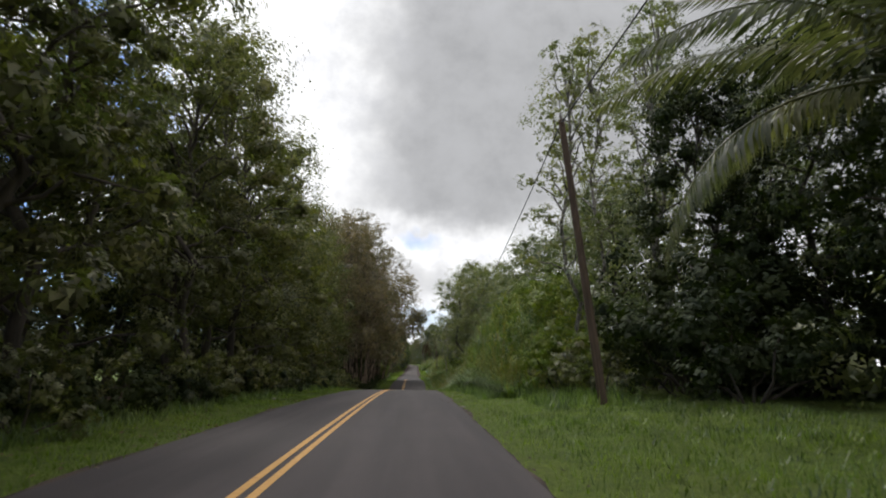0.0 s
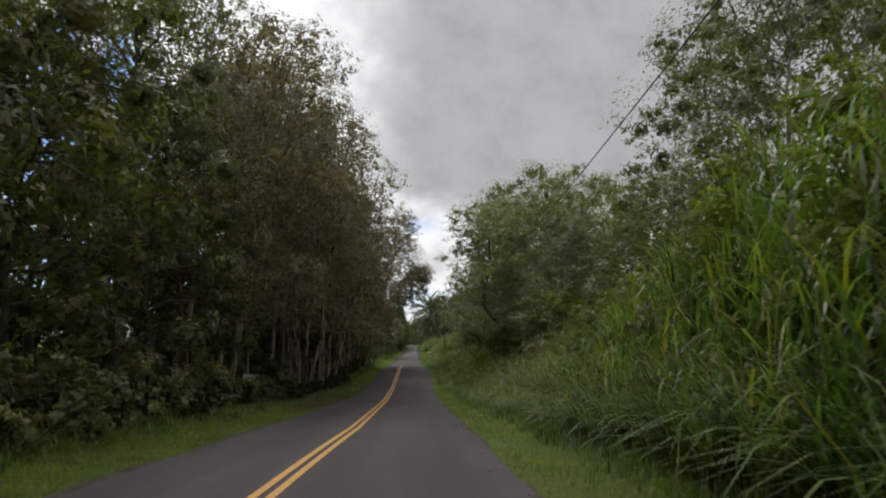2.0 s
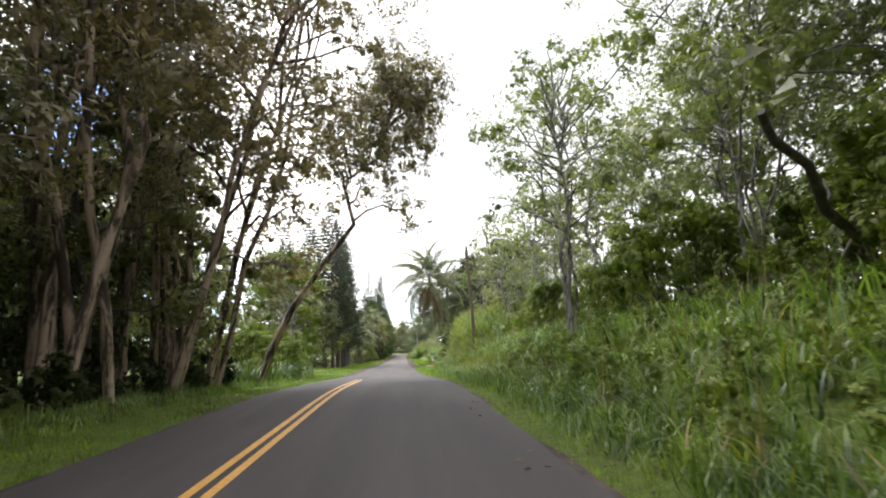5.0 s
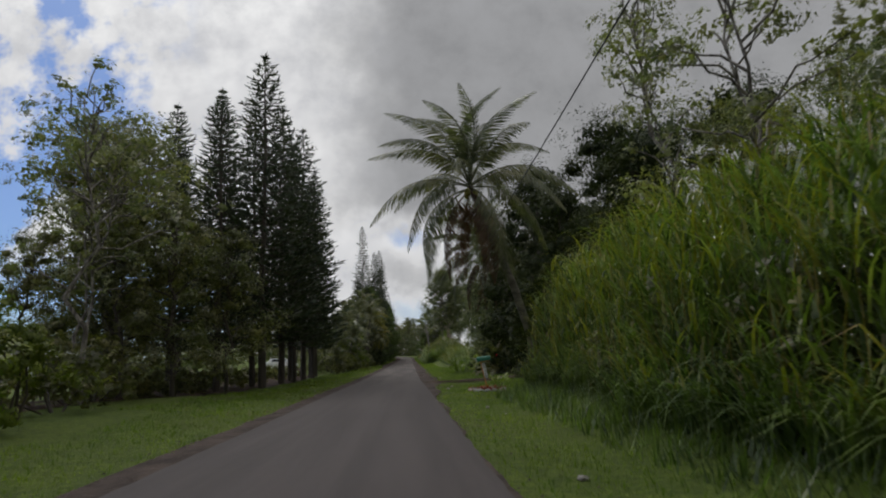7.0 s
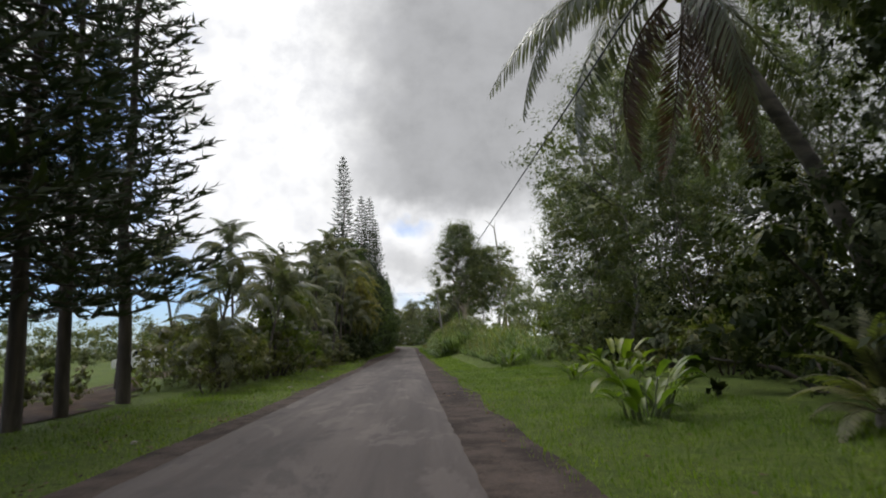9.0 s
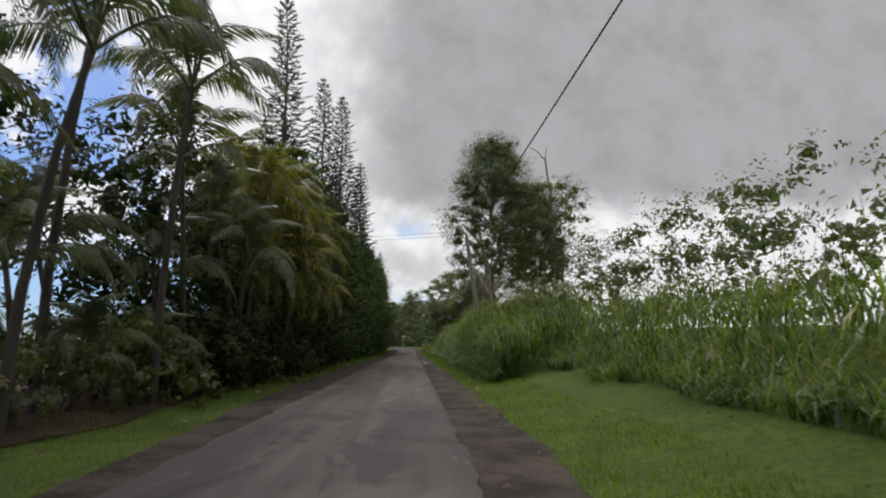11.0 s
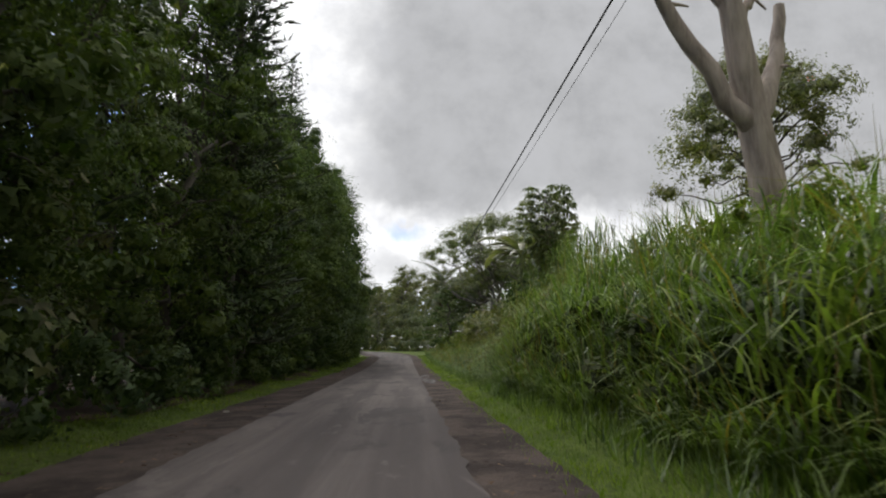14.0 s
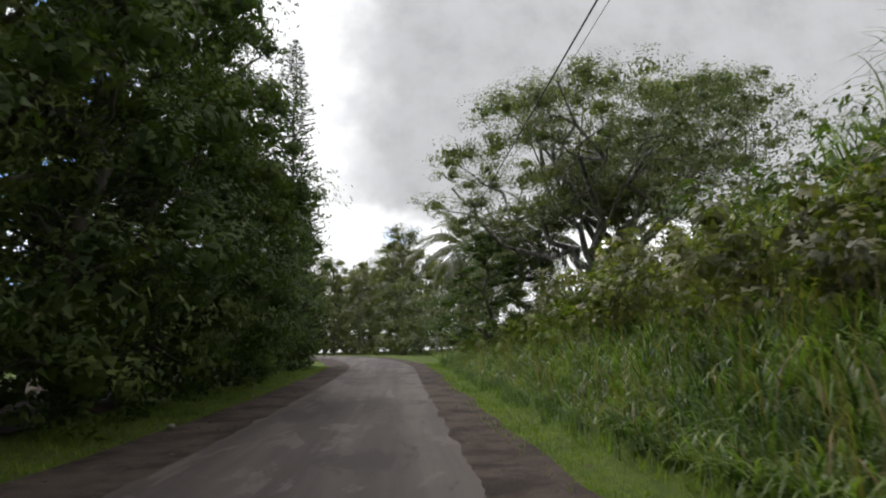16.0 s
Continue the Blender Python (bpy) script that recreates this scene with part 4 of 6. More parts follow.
for i in range(30):
    golden[(0, 3, 1, 0)[i % 4]].set((-6.0, -7.2, -5.4, -6.4)[i % 4] - (i % 3) * 0.35 - 0.5 * rng.random(), 244.5 + 0.62 * i, rng.random() * 360, 0.95 + 0.25 * rng.random())
tall_pine = [pine_tree("pine_tree", "very tall slender pine rising over its neighbours", 120 + i, 24.0, 2.3, 2.0, 50, 7, sprays=28) for i in range(2)]
for x, y, s in ((-8.6, 263.2, 1.1), (-6.6, 268, 0.93), (-5.9, 275, 0.9), (-7.5, 284, 0.9), (-6.6, 304.5, 1.17), (-7.2, 307, 1.1), (-7.4, 321, 0.93), (-7.2, 335, 0.8), (-6.6, 360, 0.97)):
    pick(tall_pine).set(x, y, rng.random() * 360, s)
dense = [broad_tree("dense_tree", "dense dark green tree with leaves down to the ground", 130 + i, 12.5 + 1.2 * i, 2.9, 0.7, 40, 430, 0.2, BARK_DARK, LEAF_DENSE if i == 1 else LEAF_CLUSTER, 0.2, 0.13, clump_r=1.3, inner=70, top_heavy=0.9) for i in range(3)]
row_of(dense, -7.7, 262, 325, 3.0, 0.3, (0.92, 1.08))
row_of(dense, -7.2, 322, 345, 3.0, 0.3, (1.12, 1.28))
row_of(dense, -7.5, 345, 366, 3.0, 0.3, (0.74, 0.9))
row_of(deep_forest, -10.5, 258, 342, 5.2, 0.5, (0.8, 0.95))
row_of(pine, -9.0, 262, 300, 6.0, 0.5, (0.85, 1.0))
thicket("undergrowth", "dark leafy bushes along the foot of the tree wall", [(-6.5 + rng.normal() * 0.3, y, 0.6 + 0.4 * rng.random()) for y in np.arange(262, 364, 0.95)], LEAF_DENSE, 709, 100, 0.19)
# ferns and bushes; the shade at the forest's foot is in their colour
thicket("undergrowth", "ferns and low bushes, coloured dark for shade, at the foot of the paperbarks", [(-6.7 + rng.normal() * 0.35, y, 0.3 + 0.3 * rng.random()) for y in np.arange(-10, 124, 0.55)], LEAF_SHADE, 710, 42, 0.17)

# ---- right side: forest, palm and grass of the first stretch ----
# trees and shrubs with the canopy's shade put into their leaf colour
garden = [broad_tree("garden_tree", "garden tree with leaves coloured dark for shade", 225 + i, 13.0 + 1.4 * i, 3.6, 1.8, 34, 330, 0.2, BARK_DARK, LEAF_SHADE, 0.2, 0.17, clump_r=1.75, inner=90) for i in range(2)]
garden_bush = [shrub("shrub", "shrub coloured dark for shade under the garden trees", 228 + i, 1.5, 2.1, 14, 170, 0.11, LEAF_SHADE) for i in range(2)]
thin = [broad_tree("thin_tree", "tall narrow tree with sparse small leaves", 140 + i, 15.5 + i, 1.8, 4.5, 30, 190, 0.2, BARK_GREY, LEAF_PALE, 0.13, 0.165, 1, 1.05, 30, inner=12) for i in range(2)]
mid = [broad_tree("roadside_tree", "spreading tree with mid green leaves and dark limbs", 150 + i, 12.0 + i, 4.2, 3.0, 46, 330, 0.2, BARK_GREY if i else BARK_DARK, LEAF_MID, 0.125, 0.145, 1 + i % 2, 1.6, 14, inner=30) for i in range(3)]
airy = [broad_tree("roadside_tree", "slender pale-stemmed tree with light green leaves", 540 + i, 12.5 + i, 3.4, 2.4, 52, 300, 0.2, BARK_GREY, LEAF_PALE, 0.06, 0.125, 3, 1.25, 26, inner=22, bent=0.07, apart=0.5) for i in range(3)]
for x, y, s in ((6.6, 27, 1.0), (8.6, 30, 1.05), (10.5, 26, 1.0), (12.5, 33, 1.1)):
    pick(thin).set(x, y, rng.random() * 360, s)
for x, y, s in ((13, 22, 0.9), (11, 35, 0.9), (13, 44, 1.0), (10.8, 57, 1.0), (11.6, 64, 1.1), (14.5, 52, 1.1), (16, 62, 1.2), (11.5, 69, 0.72), (9.5, 79, 0.75), (10.6, 71, 0.66), (12, 90, 1.0), (15, 98, 1.1), (17, 75, 1.1), (18, 50, 1.1), (17, 30, 1.1), (13, 8, 1.0), (18, 14, 1.1)):
    pick(mid).set(x, y, rng.random() * 360, s)
# the first five are added beside the start, mostly out of view, to shade the verge
for x, y, q in ((9.2, 3.6, 1.1), (9.4, -3.0, 1.15), (10.4, -8.0, 0.9), (11.2, 10.8, 0.8), (14.5, 9.5, 0.95), (10.5, 22.5, 0.8), (13, 19.5, 0.85), (15.5, 16.5, 0.8), (18, 20, 0.85), (14, 26, 0.7)):
    pick(garden).set(x, y, rng.random() * 360, q)
for y in np.arange(16, 27, 1.8):
    pick(garden_bush if y < 20 else bush).set(8.9 + rng.normal() * 0.4, y, rng.random() * 360, 1.2 + 0.5 * rng.random())
for x in np.arange(8.4, 16, 1.6):
    pick(garden_bush).set(x, 19.6 + rng.normal() * 0.5, rng.random() * 360, 1.1 + 0.5 * rng.random())
for y in np.arange(20.5, 29, 1.5):
    pick(fresh_bush if y > 24 else bush).set(5.9 + rng.normal() * 0.3, y, rng.random() * 360, 0.9 + 0.4 * rng.random())
# bushes behind the pole, darkened in colour for shade
thicket("undergrowth", "tangle of bushes coloured dark for shade behind the utility pole", [(9.5 + 6 * rng.random(), 22 + 6 * rng.random(), 1.2 + 0.7 * rng.random()) for i in range(22)], LEAF_SHADE, 711, 90, 0.24)
for x, y, s in ((7.6, 103, 1.2), (9.4, 97.5, 1.05), (9.2, 109.5, 1.15), (8.8, 115.5, 1.0), (11.0, 112, 1.25), (10.8, 97, 1.1), (10.6, 86, 0.92), (13.6, 82, 0.95), (9.4, 92, 0.92), (13.5, 104, 1.3), (11.5, 119, 1.2), (14.5, 88, 1.0)):
    pick(airy).set(x, y, rng.random() * 360, s)
bent_tree = thing("leaning_tree", "thick dark trunk bent over the bank with a light crown", "tree", "roadside trees")
limb, leafage = Mesh(), Mesh()
path = np.array([(11.2, 98.4, -1.6), (10.2, 98.3, -0.2), (8.5, 98.1, 1.6), (6.9, 98.0, 3.0), (6.3, 98.0, 3.8), (6.2, 98.1, 4.9), (6.6, 98.2, 6.6), (6.9, 98.3, 8.6), (6.7, 98.2, 10.4)])
path = np.stack([np.interp(np.linspace(0, 8, 25), np.arange(9), path[:, c]) for c in range(3)], 1)
path[1:-1] = (path[:-2] + path[1:-1] + path[2:]) / 3
tube(limb, path, np.linspace(0.27, 0.07, 25), 10)
for i in range(20):
    j = 11 + i * 13 // 20
    c = path[j] + rv0.normal(size=3) * (1.3, 1.2, 0.7) + (0.2, 0, 0.6)
    tube(limb, bend_path(rv0, path[j], c, 4, 0.12), np.linspace(0.05, 0.015, 4), 5, False)
    clump(leafage, rv0, c, 0.8 + 0.4 * rv0.random(), 200, 0.14, inner=12)
part("trunk", limb, BARK_DARK, bent_tree, shade=True)
part("crown", leafage, LEAF_PALE, bent_tree)
for y in np.arange(29, 60, 2.0):
    pick(fresh_bush).set(6.6 + rng.normal() * 0.4, y, rng.random() * 360, 0.95 + 0.4 * rng.random())
for y in np.arange(60, 160, 2.6):
    pick(fresh_bush if 92 < y < 140 else bush).set(9.0 + rng.normal() * 0.8, y, rng.random() * 360, 1.1 + 0.5 * rng.random())
thicket("undergrowth", "dark green bushes under the roadside trees", [(12.5 + rng.normal() * 1.2, y, 1.2 + 0.7 * rng.random()) for y in np.arange(14, 160, 1.9)], LEAF_MID, 705)
thicket("undergrowth", "green bushes behind the cane grass", [(8.6 + rng.normal() * 0.5, y, 1.4 + 0.5 * rng.random()) for y in np.arange(28, 60, 1.6)], LEAF_MID, 706)
rv = np.random.default_rng(741)
vines = Mesh()
for y in np.arange(27.5, 53, 0.75):
    for k in range(4):
        h = float(np.interp(y, [27, 31, 36, 44, 50, 54], [2.6, 4.8, 6.0, 6.2, 4.8, 2.6])) * (0.35 + 0.62 * (k + rv.random()) / 4)
        x = 5.3 + 0.33 * h + rv.normal() * 0.5
        clump(vines, rv, np.array([x, y + rv.normal() * 0.4, float(gz(x, y)) + h]), 0.9 + 0.5 * rv.random(), 150, 0.15, 0.85, inner=24, kite=True)
tagged(part("vine_thicket", vines, LEAF_FRESH), "bright green vines smothering a bank of bushes", "undergrowth", "", "stuff")
thin[1].set(12.4, 330, 30, 0.65)
for y in np.arange(106, 152, 3.2):
    pick(pale).set((9.3 if y < 122 else 7.9) + rng.normal() * 0.8, y, rng.random() * 360, 0.8 + 0.25 * rng.random())
    pick(pale).set(13.5 + rng.normal() * 1.2, y + 1.5, rng.random() * 360, 0.9 + 0.3 * rng.random())
row_of(deep_forest, 22, 0, 185, 8.0, 1.5, (0.6, 0.8))
thicket("undergrowth", "dark green bushes beneath the tall roadside trees", [(14.5 + 5.5 * rng.random(), y, 1.7 + 0.8 * rng.random()) for y in np.arange(72, 140, 1.5)], LEAF_DARK, 714, 60, 0.34)
coco_f = [frond_mesh("frond", 160 + i, 7.6, 84, 1.4, 1.4, LEAF_PALM, 0.09, 0.75, 0.45) for i in range(3)]
dead_f = [frond_mesh("dead_frond", 168, 4.6, 60, 0.8, 0.5, FROND_DEAD, 0.06, 1.1, 0.3)]
curtain_f = [frond_mesh("frond", 180 + i, 5.6, 80, 0.95, 0.85, LEAF_PALM, 0.06, 1.0, 0.5) for i in range(3)]
coco = palm_tree("coconut_palm", "coconut palm with a leaning ringed trunk and drooping fronds", 165, [(0, 0, -0.3), (-0.5, -0.3, 2.2), (-1.3, -0.9, 4.6), (-2.4, -1.7, 7.0), (-3.3, -2.3, 9.1)], 0.17, 26, curtain_f, LEAF_PALM, nuts=6, dead=6, dead_meshes=dead_f, spread=(78, -42))
coco.set(6.3, 170.6, 0, 1.0)
coco.set(11.0, 193.6, -35, 1.08)
low_coco = palm_tree("coconut_palm", "coconut palm with long fronds hanging over the verge", 166, stem(6.4, -0.6, 0.2), 0.17, 22, curtain_f, LEAF_PALM, spread=(66, -30))
low_coco.set(9.6, 10.6, 65, 1.22, tall=0.8)
far_coco = palm_tree("coconut_palm", "tall coconut palm behind a dark round tree", 167, stem(9.8, -0.8, 0.3), 0.17, 22, coco_f, LEAF_PALM, dead=4, dead_meshes=dead_f, spread=(70, -45))
far_coco.set(5.4, 378, 200, 0.95)
far_coco.set(10.5, 366, 100, 0.8)

# ---- right side: garden with a lawn ----
full = [broad_tree("roadside_tree", "full-crowned tree with olive green leaves at the lawn's end", 550 + i, 13.0, 4.1, 2.4, 56, 380, 0.2, BARK_GREY, LEAF_MID, 0.1, 0.15, 1 + i, 1.5, 16, inner=20) for i in range(2)]
for x, y, s in ((10.5, 172, 0.75), (9.6, 178.5, 0.7), (9.2, 183.6, 0.95), (9.8, 187.6, 0.9), (12, 184, 0.95), (13.2, 192, 1.0), (15, 176, 1.0), (15, 190, 1.05)):
    pick(garden).set(x, y, rng.random() * 360, s)
for x, y, s in ((9.4, 207, 1.05), (8.3, 210, 0.72), (10.9, 203, 0.95), (13.4, 206, 1.1), (14, 214, 1.0), (9.2, 213, 0.66), (11.9, 210, 0.95), (12.2, 198, 1.0), (14.2, 200, 1.05)):
    pick(full).set(x, y, rng.random() * 360, s)
low_coco.set(11.5, 183, 250, 1.1)
for x, y, s in ((7.0, 170, 1.1), (8.5, 174, 1.5), (7.4, 178, 1.2), (8.6, 182, 1.6), (7.4, 187, 1.1), (8.6, 192, 1.5), (9.0, 198, 1.3), (9.2, 203, 1.2), (9.6, 209, 1.3), (10.5, 178, 1.9), (10.5, 186, 1.9), (12, 201, 1.9), (12, 208, 1.8), (9.5, 170, 2.0), (12, 173, 2.3), (11, 182, 2.2), (13.5, 188, 2.4), (12.5, 194, 2.2), (14, 200, 2.4), (14.5, 180, 2.4), (7.6, 183, 1.6), (11, 214, 1.9), (14, 216, 2.2), (17, 214, 2.4), (14, 222, 2.0), (17, 228, 2.2), (13, 232, 1.8), (11.5, 226, 1.6)):
    pick(garden_bush if y < 195 else fresh_bush if y > 212 else bush).set(x, y, rng.random() * 360, min(s, 1.5))
for x, y, s in ((13.5, 152, 0.7), (12, 160, 0.7), (16, 160, 0.85)):
    pick(mid).set(x, y, rng.random() * 360, s)
for x, y, q in ((10.4, 167, 0.72), (13.5, 163.5, 0.75), (9.9, 180, 0.8), (12.5, 176, 1.0), (12.6, 188, 0.95)):
    pick(garden).set(x, y, rng.random() * 360, q)
thin[0].set(8.5, 160.5, 20, 0.9)
# shrubs with the shade under the trees painted into their leaves
thicket("undergrowth", "dense garden shrubs coloured dark for shade under the trees", [(8.6 + 6.5 * rng.random(), 170 + 38 * rng.random(), 1.2 + 0.9 * rng.random()) for i in range(46)], LEAF_SHADE, 715, 80, 0.26)
thicket("undergrowth", "dark shrubs under the garden trees", [(7.6 + 5 * rng.random(), 203 + 14 * rng.random(), 0.9 + 0.7 * rng.random()) for i in range(26)], LEAF_MID, 731, 80, 0.22)
thicket("undergrowth", "dark leafy shrubs in front of the cane grass", [(5.4 + 1.6 * rng.random(), y, 0.7 + 0.5 * rng.random()) for y in np.arange(150, 165, 0.8)], LEAF_MID, 716, 110, 0.2)
ginger = [big_leaf_plant("ginger_plant", "clump of broad glossy green leaves at the lawn's edge", 170 + i, 24, 0.6, 0.2, LEAF_BIG, 0.7) for i in range(2)]
for x, y, s in ((3.8, 167.6, 0.6), (4.0, 191.0, 1.1), (4.8, 192.5, 1.25), (5.3, 200.6, 1.2), (6.0, 198.4, 1.2), (6.9, 199.6, 1.2), (5.2, 214, 0.9), (6.6, 220, 1.1), (7.2, 205, 1.0), (7.1, 196.5, 0.9)):
    pick(ginger).set(x, y, rng.random() * 360, s)
# the flower is real colour; the shrub's leaves are darkened for shade
hibiscus = shrub("hibiscus_shrub", "shrub coloured dark for shade with one pink hibiscus flower", 229, 1.0, 1.7, 12, 150, 0.1, LEAF_SHADE)
flower = Mesh()
fa = np.arange(6) * 1.047
leaf_cards(flower, np.tile([-0.95, -0.65, 1.3], (6, 1)), np.c_[np.cos(fa) * 0.75 - 0.2, np.full(6, -0.45), np.sin(fa) * 0.75], np.tile([-0.2, -1.0, 0.1], (6, 1)), 0.055, 0.06, kite=True)
part("flower", flower, PINK, hibiscus.ob, "pink five-petalled flower")
hibiscus.set(6.1, 178.4, 0, 1.0)
cycad_f = [frond_mesh("frond", 176, 1.7, 34, 0.3, 0.6, LEAF_DARK, 0.04, 0.3, 0.6)]
cycad = palm_tree("cycad", "low spiky dark green cycad on the lawn", 177, stem(0.35), 0.14, 24, cycad_f, LEAF_DARK, spread=(75, -22), cat="plant")
cycad.set(5.2, 184.2, 0, 0.9)
cycad.set(6.3, 183.0, 60, 0.95)
cycad.set(7.0, 186.0, 200, 1.0)
cycad.set(6.0, 188.0, 100, 0.9)
cycad.set(5.9, 182.4, 20, 1.35)
cycad.set(7.1, 181.4, 130, 1.25)
cycad.set(8.6, 180.6, 250, 1.15)
# backing for the cycads, dark in colour where shade lies
thicket("undergrowth", "leafy shrubs coloured dark for shade behind the cycads beside the drive", [(7.4 + 0.42 * i, 183.4 - 0.22 * i + 0.5 * (i % 2), 0.8 + 0.25 * (i % 3)) for i in range(16)], LEAF_SHADE, 716, 60, 0.2)

# ---- right side: tall trees over the cane grass, a dead tree, an umbrella-shaped tree ----
tower = broad_tree("tall_tree", "tall tree with feathery green crown and pale trunk", 180, 17.5, 4.2, 5.2, 112, 600, 0.2, BARK_GREY, LEAF_MID, 0.17, 0.13, 1, 1.5, 112, inner=60)
tower.set(7.4, 273.5, 0, 0.97)
tower.set(11.0, 277, 120, 0.8)
for x, y, s in ((13.2, 278, 1.0), (14, 345, 0.75), (7.5, 372, 0.75), (9, 380, 0.85), (13, 388, 0.9), (6, 392, 0.8), (19, 240, 0.6), (15, 226, 0.6)):
    pick(mid).set(x, y, rng.random() * 360, s)
row_of(deep_forest, 27, 215, 400, 11.0, 2, (0.45, 0.6))


def snag(name, label):
    """A dead tree: a thick pale trunk that forks into bare broken limbs."""
    r = np.random.default_rng(190)
    ob = thing(name, label, "dead tree")
    trunk = np.array([(0.3, 0, -0.6), (0.15, 0, 2.0), (0, 0, 4.2), (-0.15, 0.1, 5.6), (-0.35, 0.1, 7.2), (-0.6, 0, 8.8), (-0.85, 0, 10.2)])
    part("trunk", tube(Mesh(), trunk, [0.62, 0.55, 0.5, 0.47, 0.42, 0.36, 0.3], 12), DEAD_WOOD, ob, shade=True)
    for path, thick in (([(-0.15, 0, 5.3), (-0.9, 0.1, 6.3), (-2.0, 0.2, 7.8), (-2.7, 0.2, 8.9), (-3.3, 0.1, 9.8)], 0.3), ([(-0.85, 0, 9.9), (-1.15, 0, 11.2), (-1.3, 0.1, 12.4), (-1.5, 0.1, 13.2)], 0.27), ([(-0.7, 0, 9.0), (-1.6, 0.2, 10.3), (-2.4, 0.3, 11.6), (-3.0, 0.3, 12.2)], 0.24),
                        ([(-1.1, 0, 11.0), (-2.0, -0.2, 12.2), (-2.9, -0.3, 13.2), (-3.7, -0.3, 13.9)], 0.2), ([(-0.5, 0, 8.4), (0.0, -0.1, 9.3), (0.3, -0.2, 10.4)], 0.17), ([(0, 0, 5.8), (0.6, 0.2, 6.8), (1.1, 0.3, 8.0), (1.3, 0.3, 9.3)], 0.3), ([(-0.85, 0, 10.0), (-0.4, 0.2, 11.0), (-0.2, 0.3, 12.0)], 0.2)):
        p = np.array(path)
        q = np.stack([np.interp(np.linspace(0, 1, 9), np.linspace(0, 1, len(p)), p[:, c]) for c in range(3)], 1) + r.normal(size=(9, 3)) * 0.04
        limb = part("limb", tube(Mesh(), q, np.linspace(thick * 1.1, thick * 0.55, 9), 9), DEAD_WOOD, ob, shade=True)
        for j in (4, 6):
            part("twig", tube(Mesh(), bend_path(r, q[j], q[j] + r.normal(size=3) * 0.35 + (0, 0, 0.3), 4, 0.1), np.linspace(thick * 0.3, 0.03, 4), 6), DEAD_WOOD, limb)
    return Kind(ob)


dead = snag("dead_tree", "bare grey dead tree with broken limbs")
dead.set(9.9, 296.2, 8, 0.95, z=-1.6, tall=1.07)


def spar(name, label):
    """A tall thin dead trunk with a fork at its top."""
    r = np.random.default_rng(195)
    ob = thing(name, label, "dead tree")
    p = bend_path(r, (0, 0, -0.5), (-1.6, 0, 19.5), 10, 0.03)
    part("trunk", tube(Mesh(), p, np.linspace(0.26, 0.1, 10), 8), DEAD_WOOD, ob, shade=True)
    for a, b, q in ((p[-1], p[-1] + (-1.6, 0, 1.3), 0.09), (p[-1], p[-1] + (0.3, 0, 1.4), 0.07), (p[6], p[6] + (1.5, 0.2, 2.6), 0.1)):
        part("limb", tube(Mesh(), bend_path(r, a, b, 5, 0.08), np.linspace(q, q * 0.4, 5), 6), DEAD_WOOD, ob, shade=True)
    return Kind(ob)


spar("dead_spar", "tall thin dead trunk forked at the top").set(15.7, 283.2, 0, 0.93)


def umbrella_tree(name, label):
    """A broad low-forked tree with a flat feathery crown."""
    r = np.random.default_rng(200)
    ob = thing(name, label, "tree")
    wood, crown = Mesh(), Mesh()
    tube(wood, bend_path(r, (0, 0, -0.5), (0, 0, 3.6), 5, 0.04), np.linspace(0.6, 0.42, 5), 10)
    for i in range(14):
        a = i * 2.4
        reach = 3.0 + 5.5 * r.random()
        end = np.array([math.cos(a) * reach, math.sin(a) * reach, 12.2 - 0.035 * reach**2 + r.normal() * 0.6])
        p = bend_path(r, (0, 0, 3.3), end, 8, 0.12, -0.8)
        tube(wood, p, np.linspace(0.24, 0.05, 8), 7, False)
        for j in range(11):
            c = p[3 + j % 5] + r.normal(size=3) * (1.4, 1.4, 0.9)
            c[2] = min(max(c[2], 7.2 - 0.02 * reach**2) + 1.2 * r.random(), 13.0 - 0.04 * (c[0] ** 2 + c[1] ** 2))
            tube(wood, bend_path(r, p[3 + j % 4], c, 4, 0.1), np.linspace(0.07, 0.02, 4), 4, False)
            clump(crown, r, c, 1.7 * (0.7 + 0.5 * r.random()), 430, 0.13, 0.5, 0.1, 0.5, 40)
    for i in range(46):
        a, q = i * 2.4, 8.6 * math.sqrt((i + 0.5) / 46)
        c = np.array([math.cos(a) * q, math.sin(a) * q, 12.9 - 0.045 * q**2 + r.normal() * 0.5])
        clump(crown, r, c, 1.7 * (0.75 + 0.5 * r.random()), 430, 0.13, 0.55, 0.1, 0.5, 40)
    part("trunk", wood, BARK_GREY, ob, shade=True)
    part("crown", crown, LEAF_MID, ob)
    return Kind(ob)


umbrella = umbrella_tree("umbrella_tree", "broad umbrella-shaped tree with feathery green crown")
umbrella.set(12.1, 356.5, 0, 1.14)
dense[0].set(5.7, 361, 30, 1.05, tall=0.58)
dense[1].set(8.6, 364, 130, 1.0, tall=0.55)
tulip = broad_tree("tulip_tree", "spreading tree with dark leaves and a few orange blossoms", 205, 11.5, 4.2, 5.6, 46, 380, 0.2, BARK_DARK, LEAF_DARK, 0.2, 0.16, 1, 1.3, 46)
rb = np.random.default_rng(206)
bloom = Mesh()
for i in range(4):
    a, q = rb.random() * 6.28, 1.8 + 1.2 * rb.random()
    c = np.array([math.cos(a) * q, math.sin(a) * q, 8.0 + 2.2 * rb.random()])
    leaf_cards(bloom, c + rb.normal(size=(14, 3)) * 0.08, rb.normal(size=(14, 3)) + (0, 0, 0.5), rb.normal(size=(14, 3)), 0.1, 0.07)
part("blossoms", bloom, BLOSSOM, tulip.ob, "orange blossoms at the crown's edge")
